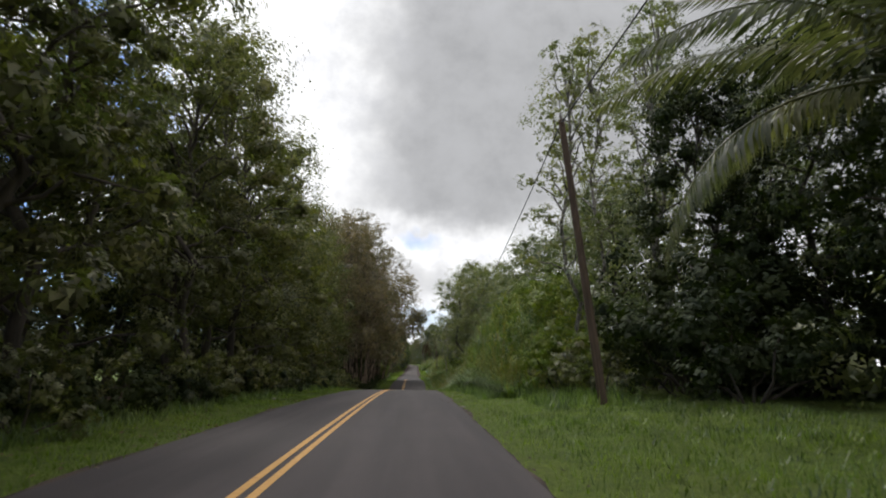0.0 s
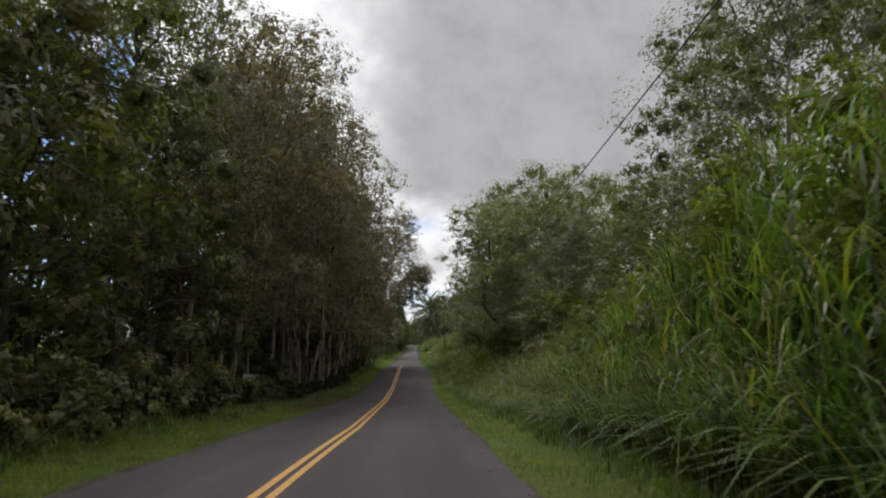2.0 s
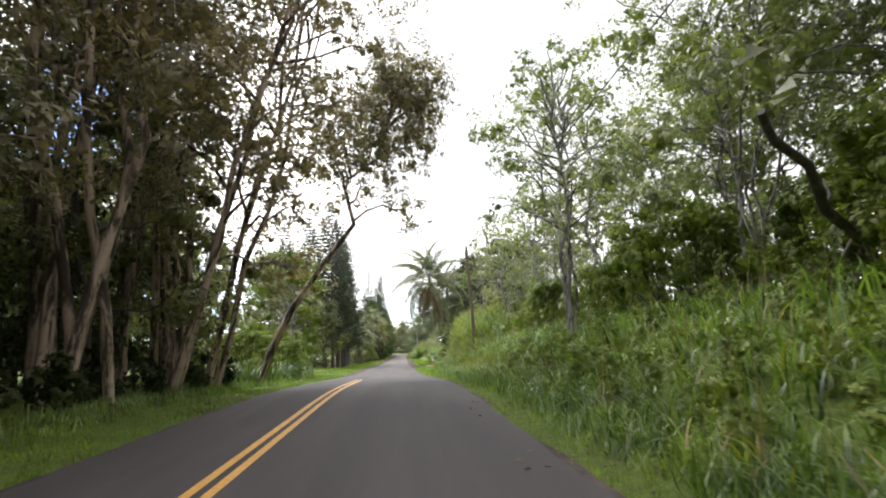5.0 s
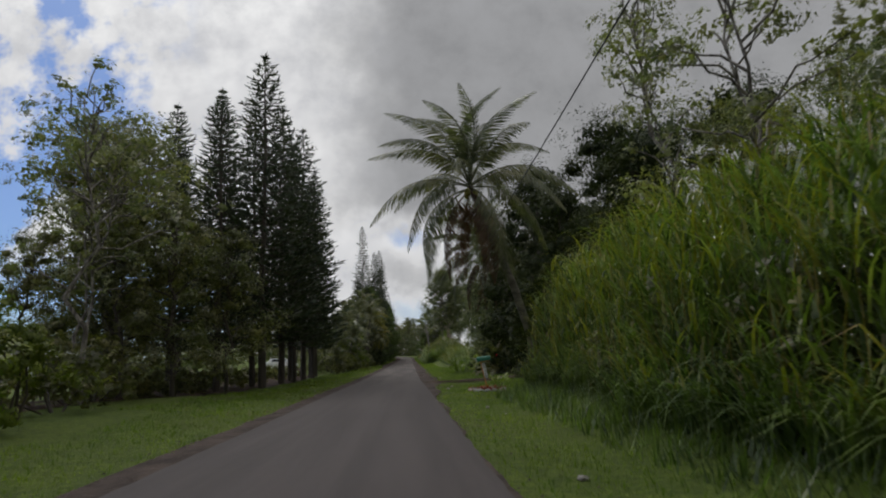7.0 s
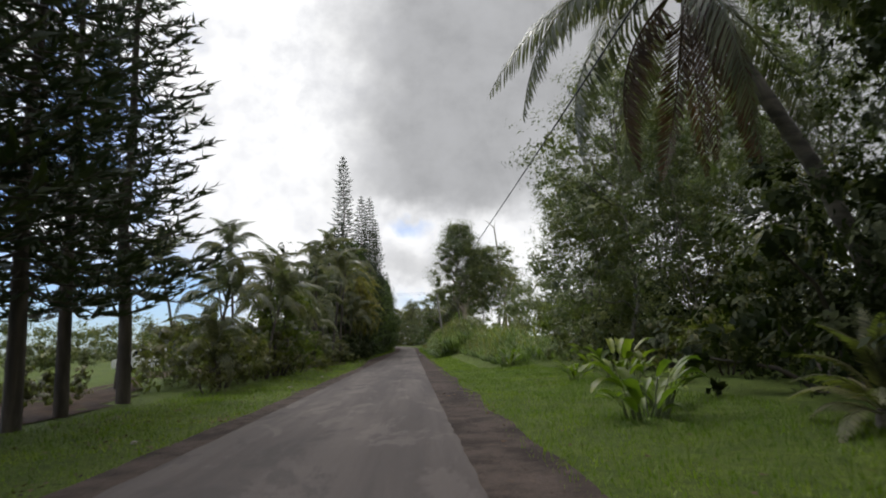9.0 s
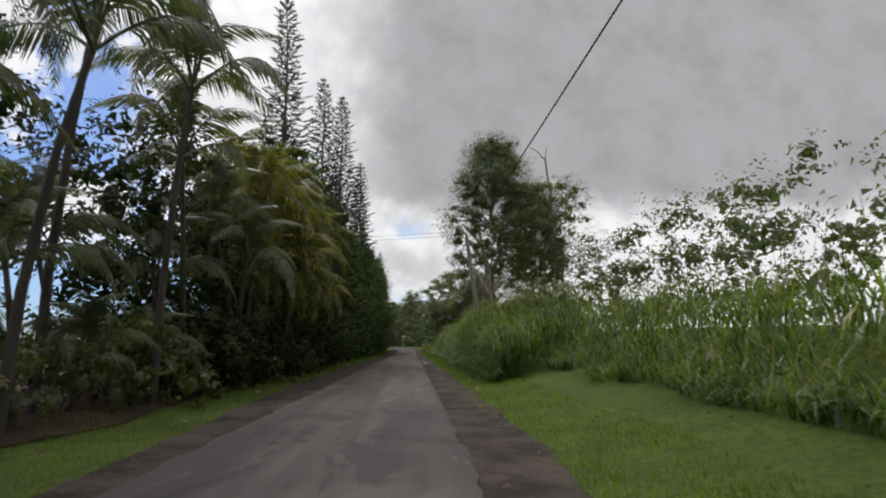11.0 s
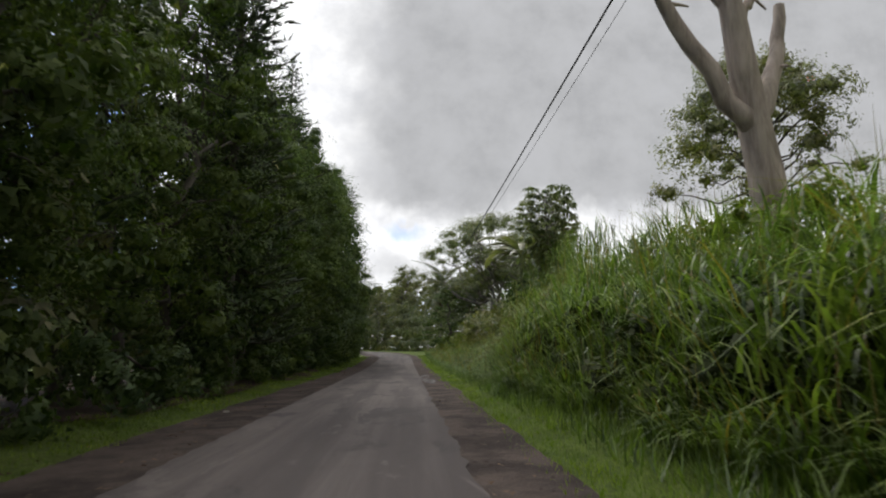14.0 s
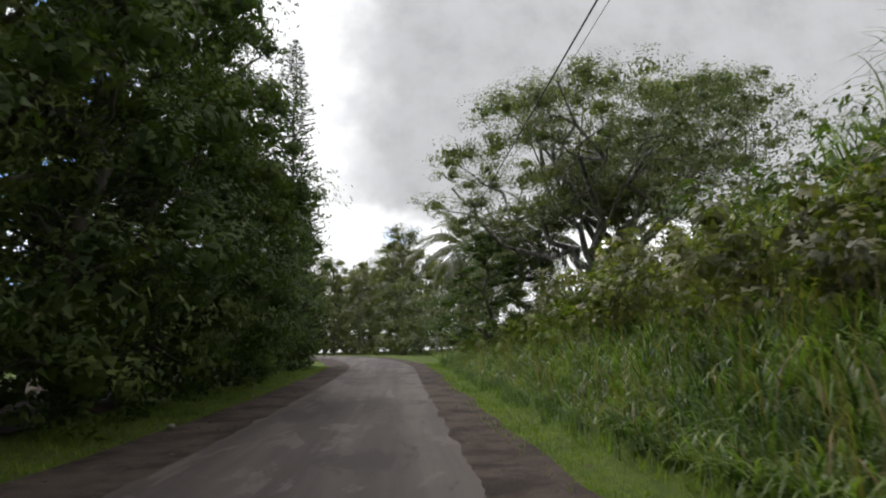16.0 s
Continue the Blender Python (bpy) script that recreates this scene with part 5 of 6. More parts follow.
tulip.set(19.2, 312.0, 0, 1.25)
thicket("undergrowth", "light green bushes beside the bend", [(4.8 + 4.6 * rng.random(), 338 + 36 * rng.random(), 0.7 + 0.45 * rng.random()) for i in range(50)], LEAF_FRESH, 712, 90, 0.24)
thicket("undergrowth", "dark bushes under the umbrella-shaped tree", [(7.5 + 9 * rng.random(), 336 + 30 * rng.random(), 1.1 + 0.7 * rng.random()) for i in range(40)], LEAF_DARK, 713, 90, 0.28)

# a banana-like plant with long paddle leaves, over the grass
banana = big_leaf_plant("banana_plant", "tall banana plant with long torn green leaves", 210, 11, 3.5, 0.85, LEAF_PALM, 6.6, torn=True)
banana.set(8.7, 326.0, 40, 1.16)
banana.set(10.4, 327.6, 170, 0.9)


def whorled_tree(name, label):
    """A slender tree whose twigs end in whorls of long drooping leaves."""
    r = np.random.default_rng(215)
    ob = thing(name, label, "tree", "roadside trees")
    wood, crown = Mesh(), Mesh()
    tube(wood, bend_path(r, (0, 0, -0.3), (0, 0, 9.2), 8, 0.03), np.linspace(0.11, 0.03, 8), 8)
    for i in range(150):
        h = 3.6 + 5.8 * (i + r.random()) / 150
        a, reach = i * 2.4, (0.5 + 1.35 * math.sin(math.pi * min(1.0, 0.2 + (9.6 - h) / 6.5))) * (0.55 + 0.5 * r.random())
        c = np.array([math.cos(a) * reach, math.sin(a) * reach, h])
        tube(wood, bend_path(r, (0, 0, h - 0.45 * reach), c, 4, 0.06, 0.05), np.linspace(0.028, 0.012, 4), 5, False)
        n = 15
        b = np.arange(n) * 2.4 + r.random() * 6.28
        way = np.c_[np.cos(b), np.sin(b), 0.15 - 0.75 * r.random(n)]
        leaf_cards(crown, c + r.normal(size=(n, 3)) * 0.03, way, np.c_[np.cos(b) * 0.4, np.sin(b) * 0.4, np.ones(n)], 0.4 + 0.2 * r.random(n), 0.16, 0.3, kite=True)
    part("trunk", wood, BARK_GREY, ob, shade=True)
    part("crown", crown, LEAF_MID, ob)
    return Kind(ob)


whorled_tree("whorled_tree", "slender tree with tiers of drooping leaf whorls").set(9.6, 321.0, 0, 1.05)

# ---- far woods beyond the bend ----
for s in np.arange(392, 540, 5.0):
    x, y = along(float(s), 8.5 + rng.normal() * 0.8)
    pick(deep_forest if s > 455 else forest).set(x, y, rng.random() * 360, 0.8 + 0.3 * rng.random())
    x, y = along(float(s) + 2, 14.0 + rng.normal())
    pick(deep_forest).set(x, y, rng.random() * 360, 0.85 + 0.2 * rng.random())
    x, y = along(float(s) + 2, 22.0 + rng.normal())
    pick(deep_forest).set(x, y, rng.random() * 360, 0.95 + 0.2 * rng.random())
for s in np.arange(396, 500, 6.0):
    x, y = along(float(s), -13.0 + rng.normal())
    pick(deep_forest).set(x, y, rng.random() * 360, 0.7 + 0.2 * rng.random())
for s, o, q in ((398, 6.2, 0.6), (405, 6.5, 0.65), (411, 6.0, 0.7), (418, 6.3, 0.65), (426, 6.0, 0.75), (434, 6.4, 0.7), (443, 6.2, 0.7)):
    x, y = along(s, o)
    pick(pale).set(x, y, rng.random() * 360, q)
thicket("far_undergrowth", "bushes along the foot of the far woods", [(*along(float(s), 6.8 + rng.normal() * 0.6), 0.9 + 0.6 * rng.random()) for s in np.arange(388, 520, 1.8)], LEAF_DARK, 707, 45, 0.45)
for k, (s0, s1, off) in enumerate(((372, 402, 9.0), (398, 430, 8.5), (426, 470, 9.0))):
    deep_woods("far_woods", "dense far trees with leaves down to the ground beyond the bend", (along(s0, off), along(s1, off)), 0.7, 7.5 + k, 780 + k, LEAF_PALE if k == 1 else LEAF_MID, 1.5)
thicket("far_undergrowth", "bushes on the inside of the bend", [(*along(float(s), -10.5 + rng.normal() * 0.6), 0.9 + 0.5 * rng.random()) for s in np.arange(384, 480, 2.2)], LEAF_MID, 708, 45, 0.45)


# ---- cane grass, verge grass and ground cover ----
def cane(name, label, y0, y1, x0, depth, high, per_m, seed, mat=GRASS_TALL, leaf=(0.7, 1.8), width=0.042, dry=0.0, gold=0.0, highlight_share=0.0, steep=0.5):
    """A stand of tall cane grass: arching leaves all through its volume, most of them towards the road."""
    r = np.random.default_rng(seed)
    n = int(0.64 * per_m * (y1 - y0))
    y = y0 + (y1 - y0) * r.random(n)
    q = r.random(n) ** 1.9
    ragged = np.array([noise.noise((float(a) * 0.35, seed, 0)) for a in y])
    x = x0 + 0.35 + 0.5 * ragged + depth * q
    top = np.array([high(float(a)) for a in y]) * (0.28 + 0.72 * smooth(0.0, steep, q)) * (1 + 0.28 * ragged)
    ln = (leaf[0] + (leaf[1] - leaf[0]) * r.random(n)) * np.clip(0.3 + 0.45 * top, 0.35, 1.0)
    z = gz(x, y) + np.maximum(0.0, top - 0.8 * ln) * r.random(n) ** 0.75
    way = np.pi + r.normal(size=n) * 1.7
    m = Mesh()
    blades(m, r, np.c_[x, y, z], ln, width * (0.6 + 0.8 * r.random(n)), 0.06 + 0.28 * r.random(n), 0.3 + 0.75 * r.random(n), 4, way)
    ob = tagged(part(name, m, mat), label, "grass", "", "stuff")
    k = r.random(n) < 0.05
    m = Mesh()
    blades(m, r, np.c_[x[k], y[k], gz(x[k], y[k]) + top[k] * 0.8], 0.7 + 0.7 * r.random(k.sum()), 0.012 + 0 * x[k], 0.05 + 0.2 * r.random(k.sum()), 0.1 * r.random(k.sum()), 2)
    tagged(part("grass_stems", m, GRASS_DRY), "upright thin flowering stems over the cane grass", "grass", "", "stuff")
    # yellow blades: dry cane in some stands, sunlight painted in colour in others
    if gold:
        k = (r.random(n) < gold) & (z - gz(x, y) > 0.35 * top)
        m = Mesh()
        blades(m, r, np.c_[x, y, z][k] + (-0.15, 0, 0.15), ln[k] * 1.1, width * (0.7 + 0.5 * r.random(k.sum())), 0.1 + 0.3 * r.random(k.sum()), 0.4 + 0.6 * r.random(k.sum()), 4, way[k])
        tagged(part("yellow_grass", m, GRASS_GOLD), "yellowed blades among the cane grass, also coloured bright for sunlight", "grass", "", "stuff")
    # extra blades whose pale colour stands for highlights
    if highlight_share:
        k = (r.random(n) < highlight_share) & (z - gz(x, y) > 0.3 * top) & (q < 0.6)
        m = Mesh()
        blades(m, r, np.c_[x, y, z][k] + (-0.12, 0, 0.12), ln[k] * 0.95, width * (0.5 + 0.4 * r.random(k.sum())), 0.1 + 0.3 * r.random(k.sum()), 0.6 + 0.5 * r.random(k.sum()), 5, way[k])
        tagged(part("pale_grass", m, GRASS_HIGHLIGHT), "bent-over blades coloured pale as highlights on the cane grass", "grass", "", "stuff")
    if dry:
        k = r.random(n) < dry
        m = Mesh()
        blades(m, r, np.c_[x, y, z][k] + (0, 0, 0.1), ln[k] * 1.15, width * 0.7 + 0 * ln[k], 0.2 + 0.4 * r.random(k.sum()), 0.3 + 0.5 * r.random(k.sum()), 3)
        tagged(part("dry_grass", m, GRASS_DRY), "dry straw-coloured blades among the cane grass", "grass", "", "stuff")
    return ob


def steps(ys, hs):
    return lambda y: float(np.interp(y, ys, hs))


HIGH_A = steps([25, 29, 34, 40, 46, 52, 58, 66, 76, 90], [1.8, 3.6, 4.8, 5.6, 5.4, 4.2, 2.7, 1.8, 1.2, 0.8])
HIGH_B = steps([88, 100, 120, 140, 146, 152, 160, 164], [0.6, 0.7, 0.8, 1.6, 3.6, 4.3, 4.6, 4.2])
HIGH_C = steps([214, 220, 240, 248, 252, 260, 264, 290, 299, 303, 307, 316, 326, 345, 380], [0.9, 1.7, 1.9, 2.6, 3.3, 3.3, 2.7, 2.4, 3.4, 2.2, 1.4, 1.2, 0.9, 0.9, 0.7])
HIGH_D = steps([294, 300, 306, 310, 322, 328, 334, 340, 350, 365], [3.0, 3.6, 2.8, 5.8, 6.8, 6.8, 3.4, 2.2, 1.4, 1.2])
STANDS = ((25, 44, HIGH_A, 3.4, 3.8, 680), (44, 62, HIGH_A, 3.0, 3.6, 500), (62, 90, HIGH_A, 2.9, 4.5, 360), (88, 118, HIGH_B, 2.3, 5.5, 260), (118, 142, HIGH_B, 2.3, 5.0, 230), (142, 152, HIGH_B, 3.5, 4.2, 560), (152, 164, HIGH_B, 4.1, 3.8, 520),
          (214, 242, HIGH_C, 4.4, 4.0, 260), (242, 262, HIGH_C, 2.5, 4.2, 600), (262, 285, HIGH_C, 2.9, 4.2, 480), (285, 308, HIGH_C, 2.9, 4.2, 460), (308, 330, HIGH_C, 2.7, 4.0, 420), (330, 352, HIGH_C, 2.7, 4.0, 280), (352, 395, HIGH_C, 2.7, 5.0, 120),
          (294, 309, HIGH_D, 6.0, 3.2, 280), (309, 333, HIGH_D, 7.8, 2.8, 420), (333, 365, HIGH_D, 6.6, 4.0, 130))
for i, (a, b, hf, x0, d, per) in enumerate(STANDS):
    cane("tall_grass", "tall green cane grass with arching blades on the bank", a, b, x0, d, hf, per, 300 + i, dry=0.05, gold=0.08 if b < 63 else 0.3 if a in (142, 152, 214) else 0.0, highlight_share=0.09 if b < 119 else 0.18, steep=0.08 if a == 242 else 0.2 if a in (142, 152, 262) else 0.12 if a == 285 and hf is HIGH_C else 0.5)
rg = np.random.default_rng(340)
# filler added inside the stands to block light; the LEAF_SHADE row has painted shade
for k, (a, b, x0, d, q, step, mat) in enumerate(((27, 60, 4.9, 1.8, 0.95, 0.5, LEAF_DARK), (60, 90, 4.8, 2.2, 0.5, 0.9, LEAF_DARK), (143, 164, 5.0, 2.0, 1.0, 0.6, LEAF_DARK), (248, 316, 4.7, 2.0, 0.75, 0.5, LEAF_DARK),
                                                 (286, 302, 4.0, 0.9, 0.8, 0.35, LEAF_SHADE), (262, 345, 6.6, 2.6, 1.25, 0.8, LEAF_FRESH), (316, 345, 6.0, 3.0, 1.3, 0.5, LEAF_DARK), (247, 264, 5.4, 2.4, 1.35, 0.4, LEAF_MID))):
    thicket("undergrowth", "tangled weeds and shrubs added to fill and darken the cane grass", [(x0 + d * rg.random(), y, q * (0.7 + 0.5 * rg.random())) for y in np.arange(a, b, step)], mat, 720 + k, 60, 0.22)
for k, (a, b, x0, d, step) in enumerate(((84, 106, 3.2, 4.5, 0.22), (106, 142, 3.0, 5.0, 0.34))):
    thicket("weeds", "low leafy green weeds and ferns on the bank", [(x0 + d * rg.random(), y, 0.3 + 0.22 * rg.random()) for y in np.arange(a, b, step)], LEAF_FRESH, 730 + k, 90, 0.09)
rg.random(270)
cane("tall_grass", "bright green grass clump at the edge of the trees", 124, 140, -8.0, 2.2, steps([124, 140], [1.2, 1.2]), 120, 330)


def verge(name, label, y0, y1, side, width, per_m, seed, high=(0.03, 0.1), mat=GRASS_LAWN, shift=0.0, wide=1.0):
    """Short grass beside the road, thinning towards the asphalt."""
    r = np.random.default_rng(seed)
    n = int(per_m * (y1 - y0))
    y = y0 + (y1 - y0) * r.random(n)
    off = width * r.random(n) ** 0.8
    e = np.interp(y, RE_Y, RE_X if side > 0 else LE_X)
    gap = np.where(side > 0, 0.03 + 0.72 * smooth(158, 182, y), 0.04 + 0.42 * smooth(131, 150, y) + 0.9 * smooth(222, 250, y))
    x = e + side * (gap + off) + shift
    keep = (x < 0) | (np.abs(y - 174.6) > 1.5 + 0.5 * np.sin(x * 2.1))
    x, y, n = x[keep], y[keep], int(keep.sum())
    m = Mesh()
    ln = high[0] + (high[1] - high[0]) * r.random(n)
    tufts(m, r, np.c_[x, y, gz(x, y) - 0.01], ln, wide * (0.011 + 0.012 * r.random(n)), 1.1 * r.random(n))
    return tagged(part(name, m, mat), label, "grass", "", "stuff")


for i, (a, b) in enumerate(((3, 40), (40, 80), (80, 120), (120, 165), (165, 215), (215, 265), (265, 315), (315, 365))):
    verge("verge_grass", "short mown grass on the verge", a, b, 1, 5.0 if 160 < a < 214 else 6.0 if a < 10 else 2.2, 900 if 160 < a < 214 else 420 if 160 < a < 214 or a < 10 else 460 if a > 210 else 260, 400 + i, (0.04, 0.13))
    verge("verge_grass", "short mown grass on the verge", a, b, -1, 2.1 if a < 110 else 2.9 if a < 260 else 2.0, 300, 420 + i, (0.04, 0.12))
for i, (a, b, q) in enumerate(((26, 62, 1.2), (62, 90, 1.0), (90, 142, 0.5), (142, 163, 1.9), (243, 300, 1.0), (300, 365, 1.0))):
    verge("long_grass", "knee-high grass at the foot of the bank", a, b, 1, 1.6, 170, 440 + i, (0.15, 0.5), GRASS_TALL, q, 1.6)
verge("long_grass", "knee-high weeds at the foot of the bushes", 18, 27, 1, 2.6, 240, 453, (0.2, 0.6), GRASS_TALL, 2.4, 1.8)
# rough grass; its darker blades also stand for the trees' shade on the verge
verge("long_grass", "rough grass on the open verge, in a darker blade colour for shade", 2, 19, 1, 7.0, 520, 451, (0.06, 0.2), GRASS_TALL, 0.5, 1.3)
verge("long_grass", "rough grass at the edge of the pines", 158, 204, -1, 2.6, 160, 452, (0.05, 0.16), GRASS_LAWN, -1.6, 1.3)
verge("long_grass", "knee-high grass and weeds at the forest's edge", 0, 125, -1, 1.2, 110, 450, (0.1, 0.32), GRASS_TALL, -1.5, 1.6)


# ---- poles and cables ----
def utility_pole(name, label, high, mat, arm=True):
    ob = thing(name, label, "utility pole")
    part("shaft", tube(Mesh(), np.c_[np.zeros((6, 2)), np.linspace(-0.4, high, 6)], np.linspace(0.15, 0.105, 6), 12), mat, ob, shade=True)
    if arm:
        b = bmesh.new()
        bmesh.ops.create_cube(b, size=1.0)
        bmesh.ops.transform(b, matrix=pose(0, 0.13, high - 0.55) @ Matrix.Diagonal((0.09, 0.1, 0.7, 1)), verts=b.verts)
        bmesh.ops.bevel(b, geom=b.edges[:], offset=0.01, segments=1, affect="EDGES")
        part("bracket", b, mat, ob)
        ins = Mesh()
        tube(ins, [(0, 0, high), (0, 0, high + 0.08), (0, 0, high + 0.16), (0, 0, high + 0.22)], [0.035, 0.06, 0.045, 0.03], 8)
        part("insulator", ins, BARK_GREY, ob)
    return Kind(ob)


dark_pole = utility_pole("utility_pole", "dark brown wooden utility pole", 9.2, POLE_WOOD)
pale_pole = utility_pole("utility_pole", "weathered grey wooden utility pole leaning over the grass", 7.6, POLE_PALE)
dark_pole.set(5.35, 18.2, 0, 0.93, (0, -7))
dark_pole.set(4.9, 143, 0, 0.9, (0, -3), z=-2.3)
pale_pole.set(3.85, 253.7, 0, 0.91, (0, -6.5), z=-3.0)
pale_pole.set(3.9, 386, 0, 1.05, (0, -2))


def cable(name, label, a, b, sag, r=0.014):
    t = np.linspace(0, 1, 25)[:, None]
    p = np.array(a) * (1 - t) + np.array(b) * t
    p[:, 2] -= (4 * sag * t * (1 - t))[:, 0]
    tagged(part(name, tube(Mesh(), p, r, 5), CABLE), label, "cable", "overhead cables")


LINE = [(4.3, -40, 8.6), (4.3, 18.2, 8.6), (7.1, 88, 7.2), (4.5, 143, 5.3), (3.2, 253.7, 3.9), (3.9, 386, 6.4), (-24, 440, 8.0)]
for (a, b), sag in zip(zip(LINE[:-1], LINE[1:]), (0.7, 0.7, 0.7, 0.95, 1.25, 0.7)):
    cable("overhead_cable", "black overhead cable strung between poles", a, b, sag, 0.02)
for a, b in zip(LINE[4:-1], LINE[5:]):
    cable("overhead_cable", "thin black overhead cable strung between poles", (a[0] + 0.35, a[1], a[2] + 0.1), (b[0] + 0.35, b[1], b[2] + 0.1), 1.15, 0.007)


for k in (0.0, 0.22):
    cable("service_wire", "thin black service wire crossing high over the road", (3.2, 253.7, 4.0 + k), (-14.0, 258.0, 4.6 + k), 0.25, 0.008)


# ---- ground patches ----
def patch(name, label, mat, cx, cy, rx, ry, seed, lift=0.02, cat="ground"):
    """A flat ragged-edged patch that follows the ground."""
    m = Mesh()
    n, rings = 72, 6
    pts = [(cx, cy)]
    for k in range(1, rings + 1):
        for i in range(n):
            a = 2 * math.pi * i / n
            q = k / rings * (1 + 0.22 * noise.noise((math.cos(a) * 1.5, math.sin(a) * 1.5, seed)) + 0.16 * noise.noise((math.cos(a) * 7, math.sin(a) * 7, seed)))
            pts.append((cx + rx * q * math.cos(a), cy + ry * q * math.sin(a)))
    p = np.array(pts)
    v = np.c_[p, np.maximum(gz(p[:, 0], p[:, 1]), 0 * p[:, 0] - 99) + lift]
    tri = [[0, 1 + i, 1 + (i + 1) % n] for i in range(n)]
    quad = [[1 + (k - 1) * n + i, 1 + k * n + i, 1 + k * n + (i + 1) % n, 1 + (k - 1) * n + (i + 1) % n] for k in range(1, rings) for i in range(n)]
    m.add(v, tri)
    m.f.append(np.array(quad))
    return tagged(part(name, m, mat, shade=True), label, cat, "", "structure")


for i, (cx, cy, rx, ry) in enumerate(((-14.5, 15, 7.2, 34), (-14.5, 62, 7.0, 26), (-15.5, 98, 8.4, 27), (-12.8, 184, 4.8, 24), (-11.5, 235, 5.0, 26), (-12.5, 312, 6.8, 50))):
    patch("leaf_litter", "brown fallen leaves over dark soil under the trees", LITTER, cx, cy, rx, ry, i, 0.03)
patch("leaf_litter", "reddish fallen leaves beside the asphalt", LITTER, -4.75, 76, 0.9, 10, 12, 0.025)
patch("bare_soil", "worn earth drive across the lawn", LITTER, 5.4, 176.2, 5.2, 1.9, 14, 0.05)

WET, wk = material("puddle_water")
wn = wk.noise(place(wk), 3.0, 3.0)
finish(wk, principled(wk, (0.03, 0.025, 0.022), 0.3, wn, 0.05, 0.01))
BROKEN, bk = material("broken_wet_asphalt")
bp = place(bk)
b1, b2 = bk.noise(bp, 2.6, 5.0, 0.7), bk.noise(bp, 22.0, 4.0, 0.7)
damage = bk.ramp(b1, 0.46, 0.58)
dark_bits, pale_bits = bk.mix(b2, (0.018, 0.015, 0.0135), (0.045, 0.037, 0.033)), bk.mix(b2, (0.05, 0.042, 0.038), (0.1, 0.085, 0.078))
finish(bk, principled(bk, bk.mix(damage, dark_bits, pale_bits), bk.ramp(b1, 0.4, 0.52, 0.4, 0.85), bk.math("ADD", b1, bk.math("MULTIPLY", b2, 0.3)), 0.9, 0.05, spec=0.3))
for cx, cy, rx, ry in ((1.15, 274.0, 0.34, 6.5), (1.1, 311.0, 0.3, 5.0)):
    patch("broken_asphalt", "broken wet asphalt with potholes along the road's edge", BROKEN, cx, cy, rx, ry, cy, 0.047, "road damage")
for cx, cy, rx, ry in ((1.12, 278.4, 0.26, 0.95), (1.05, 269.6, 0.22, 0.7), (1.2, 312, 0.2, 0.8)):
    patch("puddle", "shallow puddle in a pothole on the shoulder", WET, cx, cy, rx, ry, cy, 0.05, "puddle")

# ---- mailbox in a stone-ringed bed ----
PAINT_GREEN = plain_material("green_paint", (0.012, 0.11, 0.06), (0.02, 0.15, 0.085), 8.0, 0.4)
PAINT_WHITE = plain_material("white_paint", (0.62, 0.62, 0.58), (0.78, 0.78, 0.75), 9.0, 0.5)
PAINT_ORANGE = plain_material("orange_wood", (0.4, 0.17, 0.04), (0.55, 0.27, 0.08), 12.0, 0.6)
INK = plain_material("black_paint", (0.012, 0.012, 0.012), (0.02, 0.02, 0.02), 5.0, 0.5)
STONE = plain_material("pale_stone", (0.2, 0.18, 0.15), (0.42, 0.39, 0.34), 5.0, 0.85, 0.5)
LEAF_RED = leaf_material("red_leaves", (0.12, 0.025, 0.012), (0.36, 0.09, 0.04), 0.4, 0.3, (1.0, 0.35, 0.2))


def block(size, bevel=0.01, segs=2):
    b = bmesh.new()
    bmesh.ops.create_cube(b, size=1.0)
    bmesh.ops.transform(b, matrix=Matrix.Diagonal((*size, 1)), verts=b.verts)
    if bevel:
        bmesh.ops.bevel(b, geom=b.edges[:], offset=bevel, segments=segs, affect="EDGES")
    return b


def moved(b, m):
    bmesh.ops.transform(b, matrix=m, verts=b.verts)
    return b


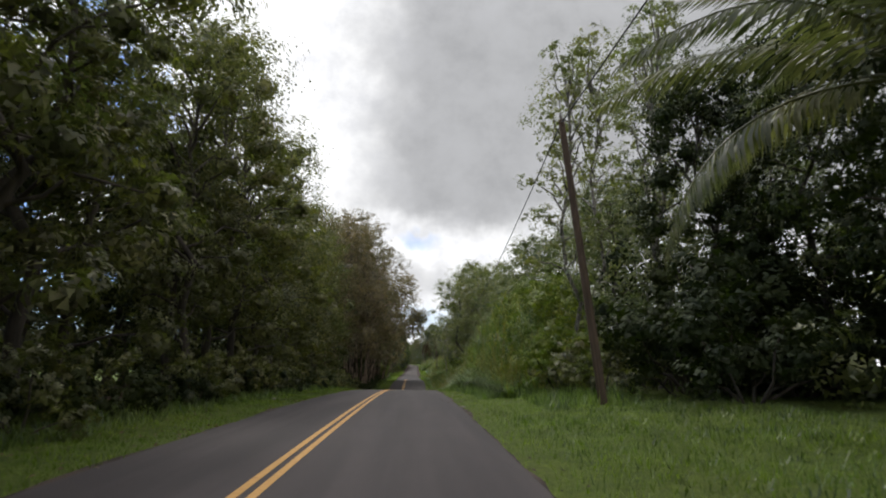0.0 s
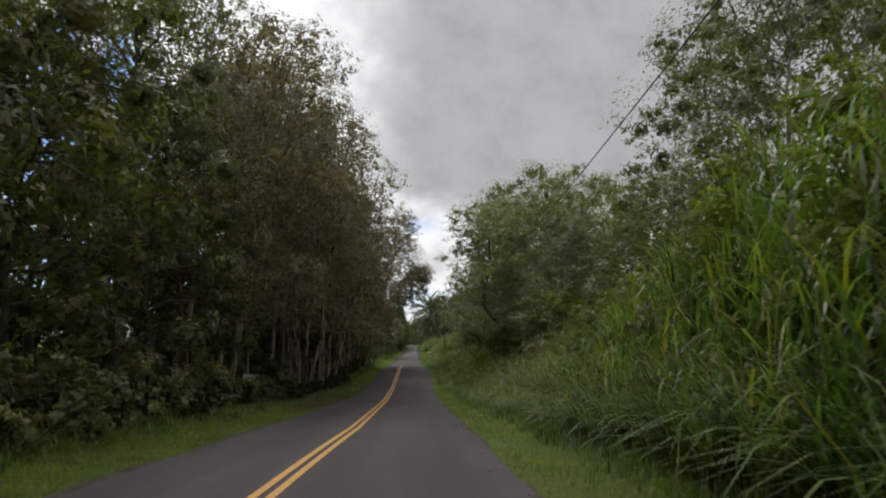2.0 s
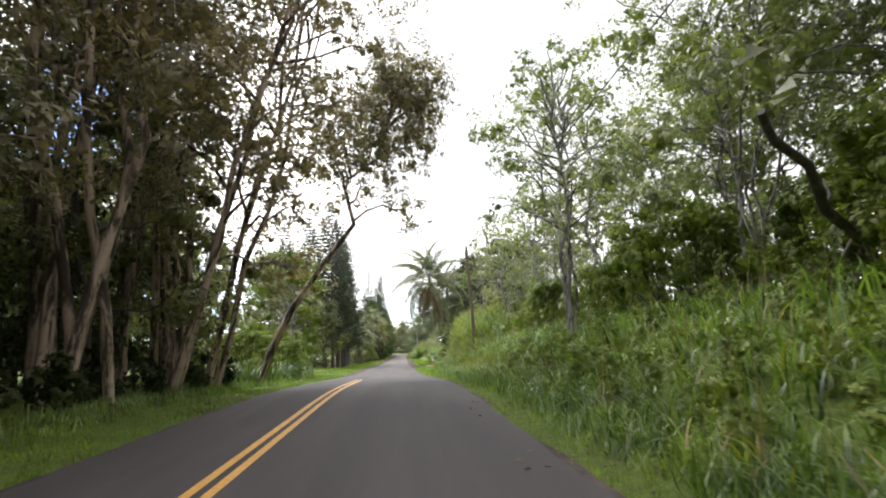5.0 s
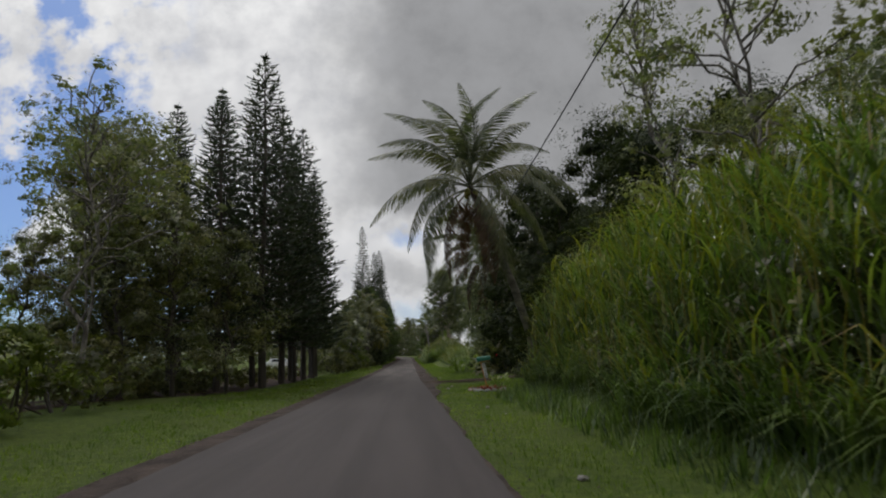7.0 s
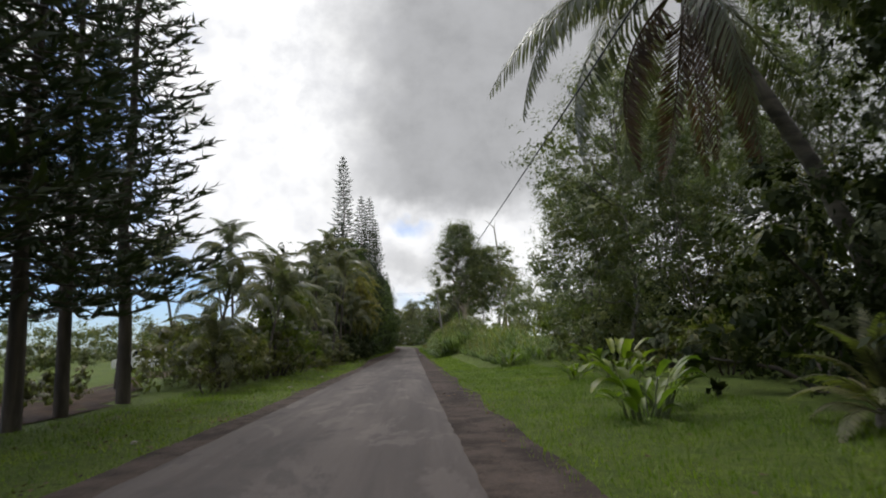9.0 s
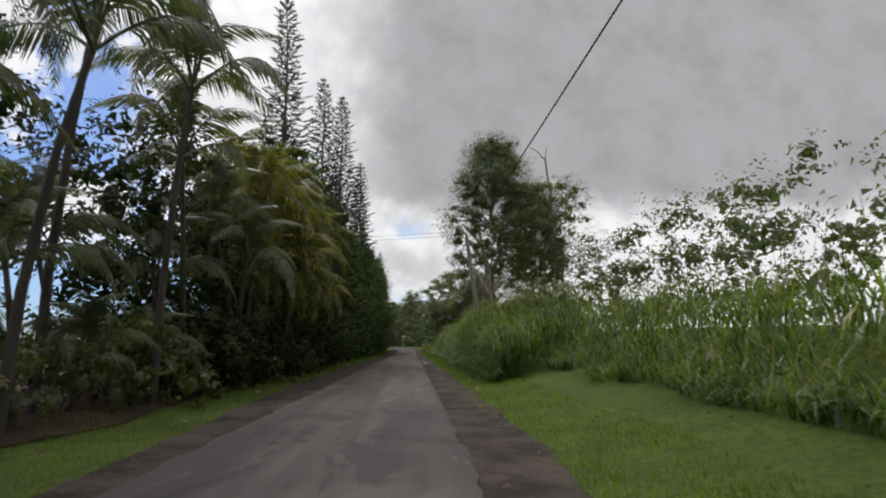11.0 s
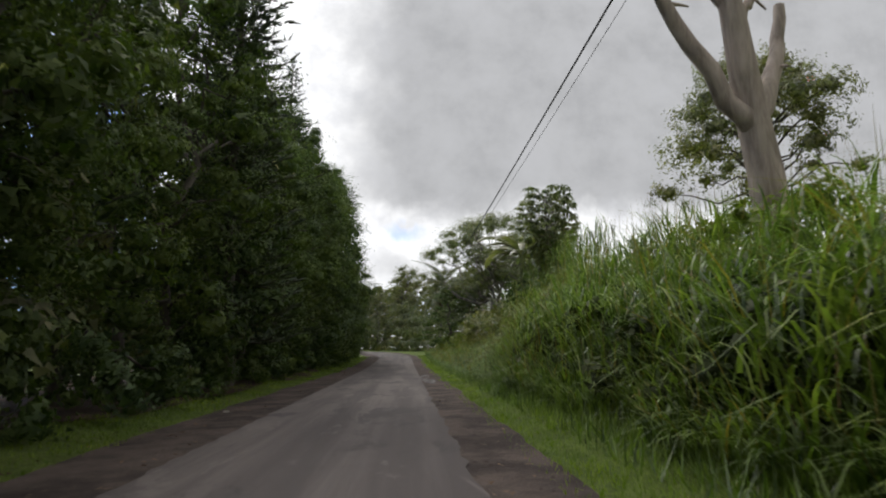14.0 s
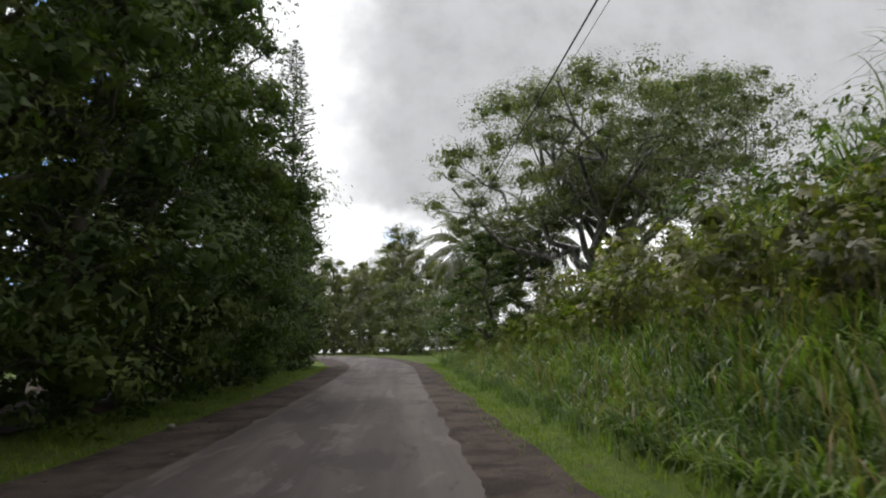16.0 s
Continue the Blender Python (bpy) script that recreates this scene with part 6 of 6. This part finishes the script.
def mailbox():
    ob = thing("mailbox", "green metal mailbox with open white door on a leaning post", "mailbox")
    tilt = pose(0, 0, 0, 0, -12, 0)
    part("post", moved(block((0.05, 0.05, 1.2), 0.006), tilt @ pose(0, 0, 0.47)), PAINT_ORANGE, ob)
    board = part("number_board", moved(block((0.12, 0.018, 0.58), 0.004), tilt @ pose(0.075, -0.035, 0.69)), PAINT_WHITE, ob, "white board with black marks")
    for i in range(6):
        part("mark", moved(block((0.045 if i != 2 else 0.02, 0.006, 0.055 if i != 2 else 0.02), 0.002, 1), tilt @ pose(0.075, -0.047, 0.91 - 0.088 * i)), INK, board)
    b = bmesh.new()
    n, half, low = 9, 0.105, 0.1
    prof = [(-half, 0.0), (half, 0.0)] + [(half * math.cos(math.pi * i / n), low + half * 0.75 * math.sin(math.pi * i / n)) for i in range(n + 1)]
    ends = []
    for x in (-0.28, 0.28):
        ends.append([b.verts.new((x, q[0], q[1])) for q in prof])
    k = len(prof)
    for i in range(k):
        b.faces.new((ends[0][i], ends[0][(i + 1) % k], ends[1][(i + 1) % k], ends[1][i]))
    b.faces.new(ends[1])
    bmesh.ops.recalc_face_normals(b, faces=b.faces)
    place_box = pose(-0.09, 0, 1.07, 0, -5, -12)
    part("box", moved(b, place_box), PAINT_GREEN, ob)
    part("door", moved(block((0.012, 0.2, 0.2), 0.004), place_box @ pose(-0.315, 0, 0.06, 0, -28, 0)), PAINT_WHITE, ob, "open white door")
    part("bracket", moved(block((0.34, 0.09, 0.03), 0.004), place_box @ pose(0.04, 0, -0.018)), PAINT_ORANGE, ob)
    return ob


MX, MY = 3.05, 165.5
MZ = float(gz(MX, MY))
mailbox().matrix_basis = pose(MX, MY, MZ + 0.12, 0, 0, 0)
rs = np.random.default_rng(500)
for i in range(15):
    a = 2 * math.pi * i / 15
    b = bmesh.new()
    bmesh.ops.create_icosphere(b, subdivisions=3, radius=1.0)
    off = Vector(rs.random(3) * 40)
    for q in b.verts:
        q.co *= 1 + 0.22 * noise.noise(q.co * 1.3 + off) + 0.06 * noise.noise(q.co * 5 + off)
    sx, sz = 0.11 + 0.07 * rs.random(), 0.085 + 0.04 * rs.random()
    st = tagged(part("border_stone", b, STONE, shade=True), "rounded pale stone in the ring round the mailbox", "stone", "border stones")
    st.matrix_basis = pose(MX + 0.66 * math.cos(a), MY + 0.56 * math.sin(a), MZ + 0.04, 0, 0, math.degrees(a) + 90) @ Matrix.Diagonal((sx, sx * 0.75, sz, 1))
patch("flower_bed", "raised bed of dark soil inside a ring of stones", LITTER, MX, MY, 0.6, 0.5, 3, 0.14)
red_plant = big_leaf_plant("bromeliad", "low red-brown spiky plant in the stone-ringed bed", 510, 14, 0.2, 0.035, LEAF_RED, 0.08)
for i in range(14):
    a, q = i * 2.4, 0.44 * math.sqrt((i + 0.5) / 14)
    red_plant.set(MX + q * math.cos(a), MY + 0.8 * q * math.sin(a), i * 77, 0.8 + 0.4 * rs.random(), z=MZ + 0.1)

# ---- far building and parked car beyond the pines ----
WALL = plain_material("pale_wall", (0.45, 0.5, 0.44), (0.55, 0.6, 0.54), 2.0, 0.7)
ROOF = plain_material("sheet_roof", (0.5, 0.52, 0.5), (0.62, 0.64, 0.62), 1.5, 0.45)
GLASS, gk = material("window_glass")
finish(gk, principled(gk, (0.02, 0.025, 0.03), 0.06))
RUBBER = plain_material("rubber", (0.015, 0.015, 0.015), (0.03, 0.03, 0.03), 10.0, 0.8)
STEEL = plain_material("wheel_steel", (0.4, 0.4, 0.4), (0.5, 0.5, 0.5), 5.0, 0.35, 0.1, 0.9)


def house():
    ob = thing("house", "low pale house with a light sheet-metal roof", "house")
    part("wall", moved(block((11, 7, 2.7), 0.02), pose(0, 0, 1.35)), WALL, ob)
    b = bmesh.new()
    q = [b.verts.new(c) for c in ((-6, -4.1, 2.55), (6, -4.1, 2.55), (6, 4.1, 2.55), (-6, 4.1, 2.55), (-6, 0, 4.1), (6, 0, 4.1))]
    for f in ((0, 1, 5, 4), (2, 3, 4, 5), (0, 4, 3), (1, 2, 5), (3, 2, 1, 0)):
        b.faces.new([q[i] for i in f])
    part("roof", b, ROOF, ob, "light grey metal roof")
    for x in (-3.6, -0.4, 3.4):
        w1 = part("window", moved(block((1.4, 0.08, 1.1), 0.01), pose(x, -3.52, 1.5)), PAINT_WHITE, ob)
        part("pane", moved(block((1.2, 0.03, 0.9), 0), pose(x, -3.565, 1.5)), GLASS, w1)
    part("door", moved(block((0.9, 0.08, 2.0), 0.01), pose(1.6, -3.52, 1.0)), PAINT_WHITE, ob)
    return ob


house().matrix_basis = pose(-48, 228, float(gz(-48, 228)), 0, 0, 12)


def car():
    ob = thing("parked_car", "white car parked on the grass behind the pines", "car")
    b = bmesh.new()
    prof = [(-2.2, 0.3), (-2.2, 0.78), (-1.95, 0.88), (-1.5, 0.93), (-0.95, 1.42), (0.75, 1.44), (1.35, 0.98), (2.05, 0.86), (2.2, 0.7), (2.2, 0.3)]
    sides = [[b.verts.new((x, y * (0.86 if z > 1.2 else 1.0), z)) for x, z in prof] for y in (-0.85, 0.85)]
    n = len(prof)
    for i in range(n):
        b.faces.new((sides[0][i], sides[1][i], sides[1][(i + 1) % n], sides[0][(i + 1) % n]))
    b.faces.new(sides[0][::-1])
    b.faces.new(sides[1])
    bmesh.ops.recalc_face_normals(b, faces=b.faces)
    bmesh.ops.bevel(b, geom=b.edges[:], offset=0.04, segments=2, affect="EDGES")
    part("body", b, PAINT_WHITE, ob)
    for y in (-0.815, 0.815):
        part("window", moved(block((1.65, 0.02, 0.36), 0.01), pose(-0.1, y, 1.15)), GLASS, ob)
    for x in (-1.35, 1.35):
        for y in (-0.8, 0.8):
            w1 = thing("wheel", "", "")
            w1.parent = ob
            part("tyre", tube(Mesh(), [(x, y - 0.1, 0.32), (x, y - 0.05, 0.32), (x, y + 0.05, 0.32), (x, y + 0.1, 0.32)], [0.28, 0.32, 0.32, 0.28], 18), RUBBER, w1)
            part("rim", tube(Mesh(), [(x, y - 0.115, 0.32), (x, y + 0.115, 0.32)], [0.18, 0.18], 14), STEEL, w1)
    return ob


car().matrix_basis = pose(-16.2, 221, float(gz(-16.2, 221)), 0, 0, 15)

# ---- small things on the verges ----
sign = thing("sign_board", "weathered white board on two stakes among the trees", "sign")
part("board", block((0.8, 0.03, 0.5), 0.006), PAINT_WHITE, sign)
for x in (-0.33, 0.33):
    part("stake", moved(block((0.05, 0.04, 1.0), 0.005), pose(x, 0.04, -0.4)), BARK_GREY, sign)
sign.matrix_basis = pose(-8.9, 75.4, float(gz(-8.9, 75.4)) + 0.8, 8, 6, 20)

rs = np.random.default_rng(520)


def rumpled(name, label, mat, size, cat):
    b = bmesh.new()
    bmesh.ops.create_icosphere(b, subdivisions=3, radius=0.5)
    off = Vector(rs.random(3) * 30)
    for q in b.verts:
        q.co *= 1 + 0.45 * noise.noise(q.co * 4 + off)
    moved(b, Matrix.Diagonal((*size, 1)))
    return tagged(part(name, b, mat), label, cat)


rumpled("plastic_bag", "crumpled white plastic bag at the foot of a tree", PAINT_WHITE, (0.7, 0.4, 0.32), "bag").matrix_basis = pose(-8.1, 82.6, float(gz(-8.1, 82.6)) + 0.12)
for i in range(34):
    y = 20 + 345 * rs.random()
    side = 1 if rs.random() < 0.55 else -1
    x = (1.3 + 1.0 * rs.random() + 0.5 * (y > 170)) if side > 0 else (-4.1 - 1.2 * rs.random())
    s = 0.05 + 0.09 * rs.random()
    rumpled("stone", "small pale stone lying on the verge", STONE, (s * 1.4, s, s * 0.7), "stone").matrix_basis = pose(x, y, float(gz(x, y)) + 0.035, 0, 0, 360 * rs.random())


def fallen_log(name, label, a, b, r, mat):
    q = np.random.default_rng(int(a[1]))
    ob = thing(name, label, "log")
    part("stem", tube(Mesh(), bend_path(q, a, b, 8, 0.06), np.linspace(r, r * 0.55, 8), 9), mat, ob, shade=True)
    mid_way = (np.array(a) + np.array(b)) / 2
    part("branch", tube(Mesh(), bend_path(q, mid_way, mid_way + (0.3, 0.5, 0.8), 5, 0.1), np.linspace(r * 0.4, 0.015, 5), 6), mat, ob, shade=True)


fallen_log("fallen_log", "reddish dead log leaning out of the grass", (8.2, 88.0, float(gz(8.2, 88)) + 1.2), (10.6, 90.0, float(gz(10.6, 90)) + 2.9), 0.17, BARK_RED)
fallen_log("fallen_log", "dark leaning trunk among the slender trees", (9.6, 112, float(gz(9.6, 112))), (5.6, 109, float(gz(5.6, 109)) + 3.6), 0.13, BARK_DARK)
fallen_log("fallen_branch", "pale dead branch lying on the leaf litter", (-6.6, 246, float(gz(-6.6, 246)) + 0.06), (-5.0, 249, float(gz(-5.0, 249)) + 0.08), 0.06, BARK_GREY)


def gravel(name, label, y0, y1, side, count, seed):
    """Loose cinder pebbles on a shoulder."""
    r = np.random.default_rng(seed)
    y = y0 + (y1 - y0) * r.random(count)
    e = np.interp(y, RE_Y, RE_X if side > 0 else LE_X)
    x = e + side * (0.02 + 1.0 * r.random(count) ** 1.4)
    s = 0.008 + 0.022 * r.random(count) ** 2.5
    z = zr(y) + 0.014
    a = r.random((count, 4)) * 0.8 + np.array([0, 1.57, 3.14, 4.71])
    ring = np.stack([x[:, None] + s[:, None] * np.cos(a) * 1.2, y[:, None] + s[:, None] * np.sin(a), np.repeat(z[:, None], 4, 1)], -1)
    tip = np.stack([x + s * 0.3, y, z + s * 0.8], -1)[:, None]
    v = np.concatenate([ring, tip], 1)
    k = 5 * np.arange(count)[:, None, None]
    f = (k + np.array([[[0, 1, 4], [1, 2, 4], [2, 3, 4], [3, 0, 4]]])).reshape(-1, 3)
    tagged(part(name, Mesh().add(v.reshape(-1, 3), f), CINDER), label, "gravel", "", "stuff")


gravel("gravel", "loose dark cinder gravel on the shoulder", 150, 362, 1, 3000, 530)
gravel("gravel", "loose dark cinder gravel on the shoulder", 136, 362, -1, 2200, 531)
gravel("gravel", "loose gravel and leaves along the asphalt edge", 3, 150, 1, 1500, 532)


def fallen_leaves(name, label, x0, x1, y0, y1, count, seed, mat):
    """Dead leaves strewn over the ground, thickest in drifts."""
    r = np.random.default_rng(seed)
    x, y = x0 + (x1 - x0) * r.random(3 * count), y0 + (y1 - y0) * r.random(3 * count)
    drift = np.array([noise.noise((float(a) * 1.1, float(b) * 0.6, seed)) for a, b in zip(x, y)])
    k = np.argsort(-(drift + 0.5 * r.random(len(x))))[:count]
    x, y = x[k], y[k]
    z = np.maximum(gz(x, y), np.where(np.abs(x + 1.2) < 2.9, zr(y) + 0.04, -99)) + 0.035
    a = r.random(count) * 6.28
    n = len(x)
    m = Mesh()
    leaf_cards(m, np.c_[x, y, z], np.c_[np.cos(a), np.sin(a), 0.15 * r.normal(size=n)], np.c_[0.3 * r.normal(size=(n, 2)), np.ones(n)], 0.06 + 0.07 * r.random(n), 0.035 + 0.03 * r.random(n))
    tagged(part(name, m, mat), label, "leaves", "", "stuff")


fallen_leaves("fallen_leaves", "brown dead leaves strewn along the verge", -6.2, -3.9, 60, 96, 1500, 540, FROND_DEAD)
fallen_leaves("fallen_leaves", "brown dead leaves strewn along the verge", -6.0, -3.7, 2, 60, 900, 541, FROND_DEAD)
fallen_leaves("fallen_leaves", "dry leaves and twigs by the asphalt edge", 1.0, 2.8, 20, 130, 900, 542, FROND_DEAD)
fallen_leaves("fallen_leaves", "dry needles and leaves beside the pines", -7.5, -3.6, 158, 205, 1300, 543, FROND_DEAD)
fallen_leaves("fallen_leaves", "dry leaves along the foot of the tree wall", -5.4, -3.0, 205, 360, 1300, 544, FROND_DEAD)
fallen_leaves("fallen_leaves", "dry leaves on the shoulder and the drive", 0.8, 4.5, 165, 350, 1300, 545, FROND_DEAD)

# patterns that found no place
for kind in KINDS:
    if not kind.used:
        for ob in [*kind.ob.children_recursive, kind.ob]:
            bpy.data.objects.remove(ob)
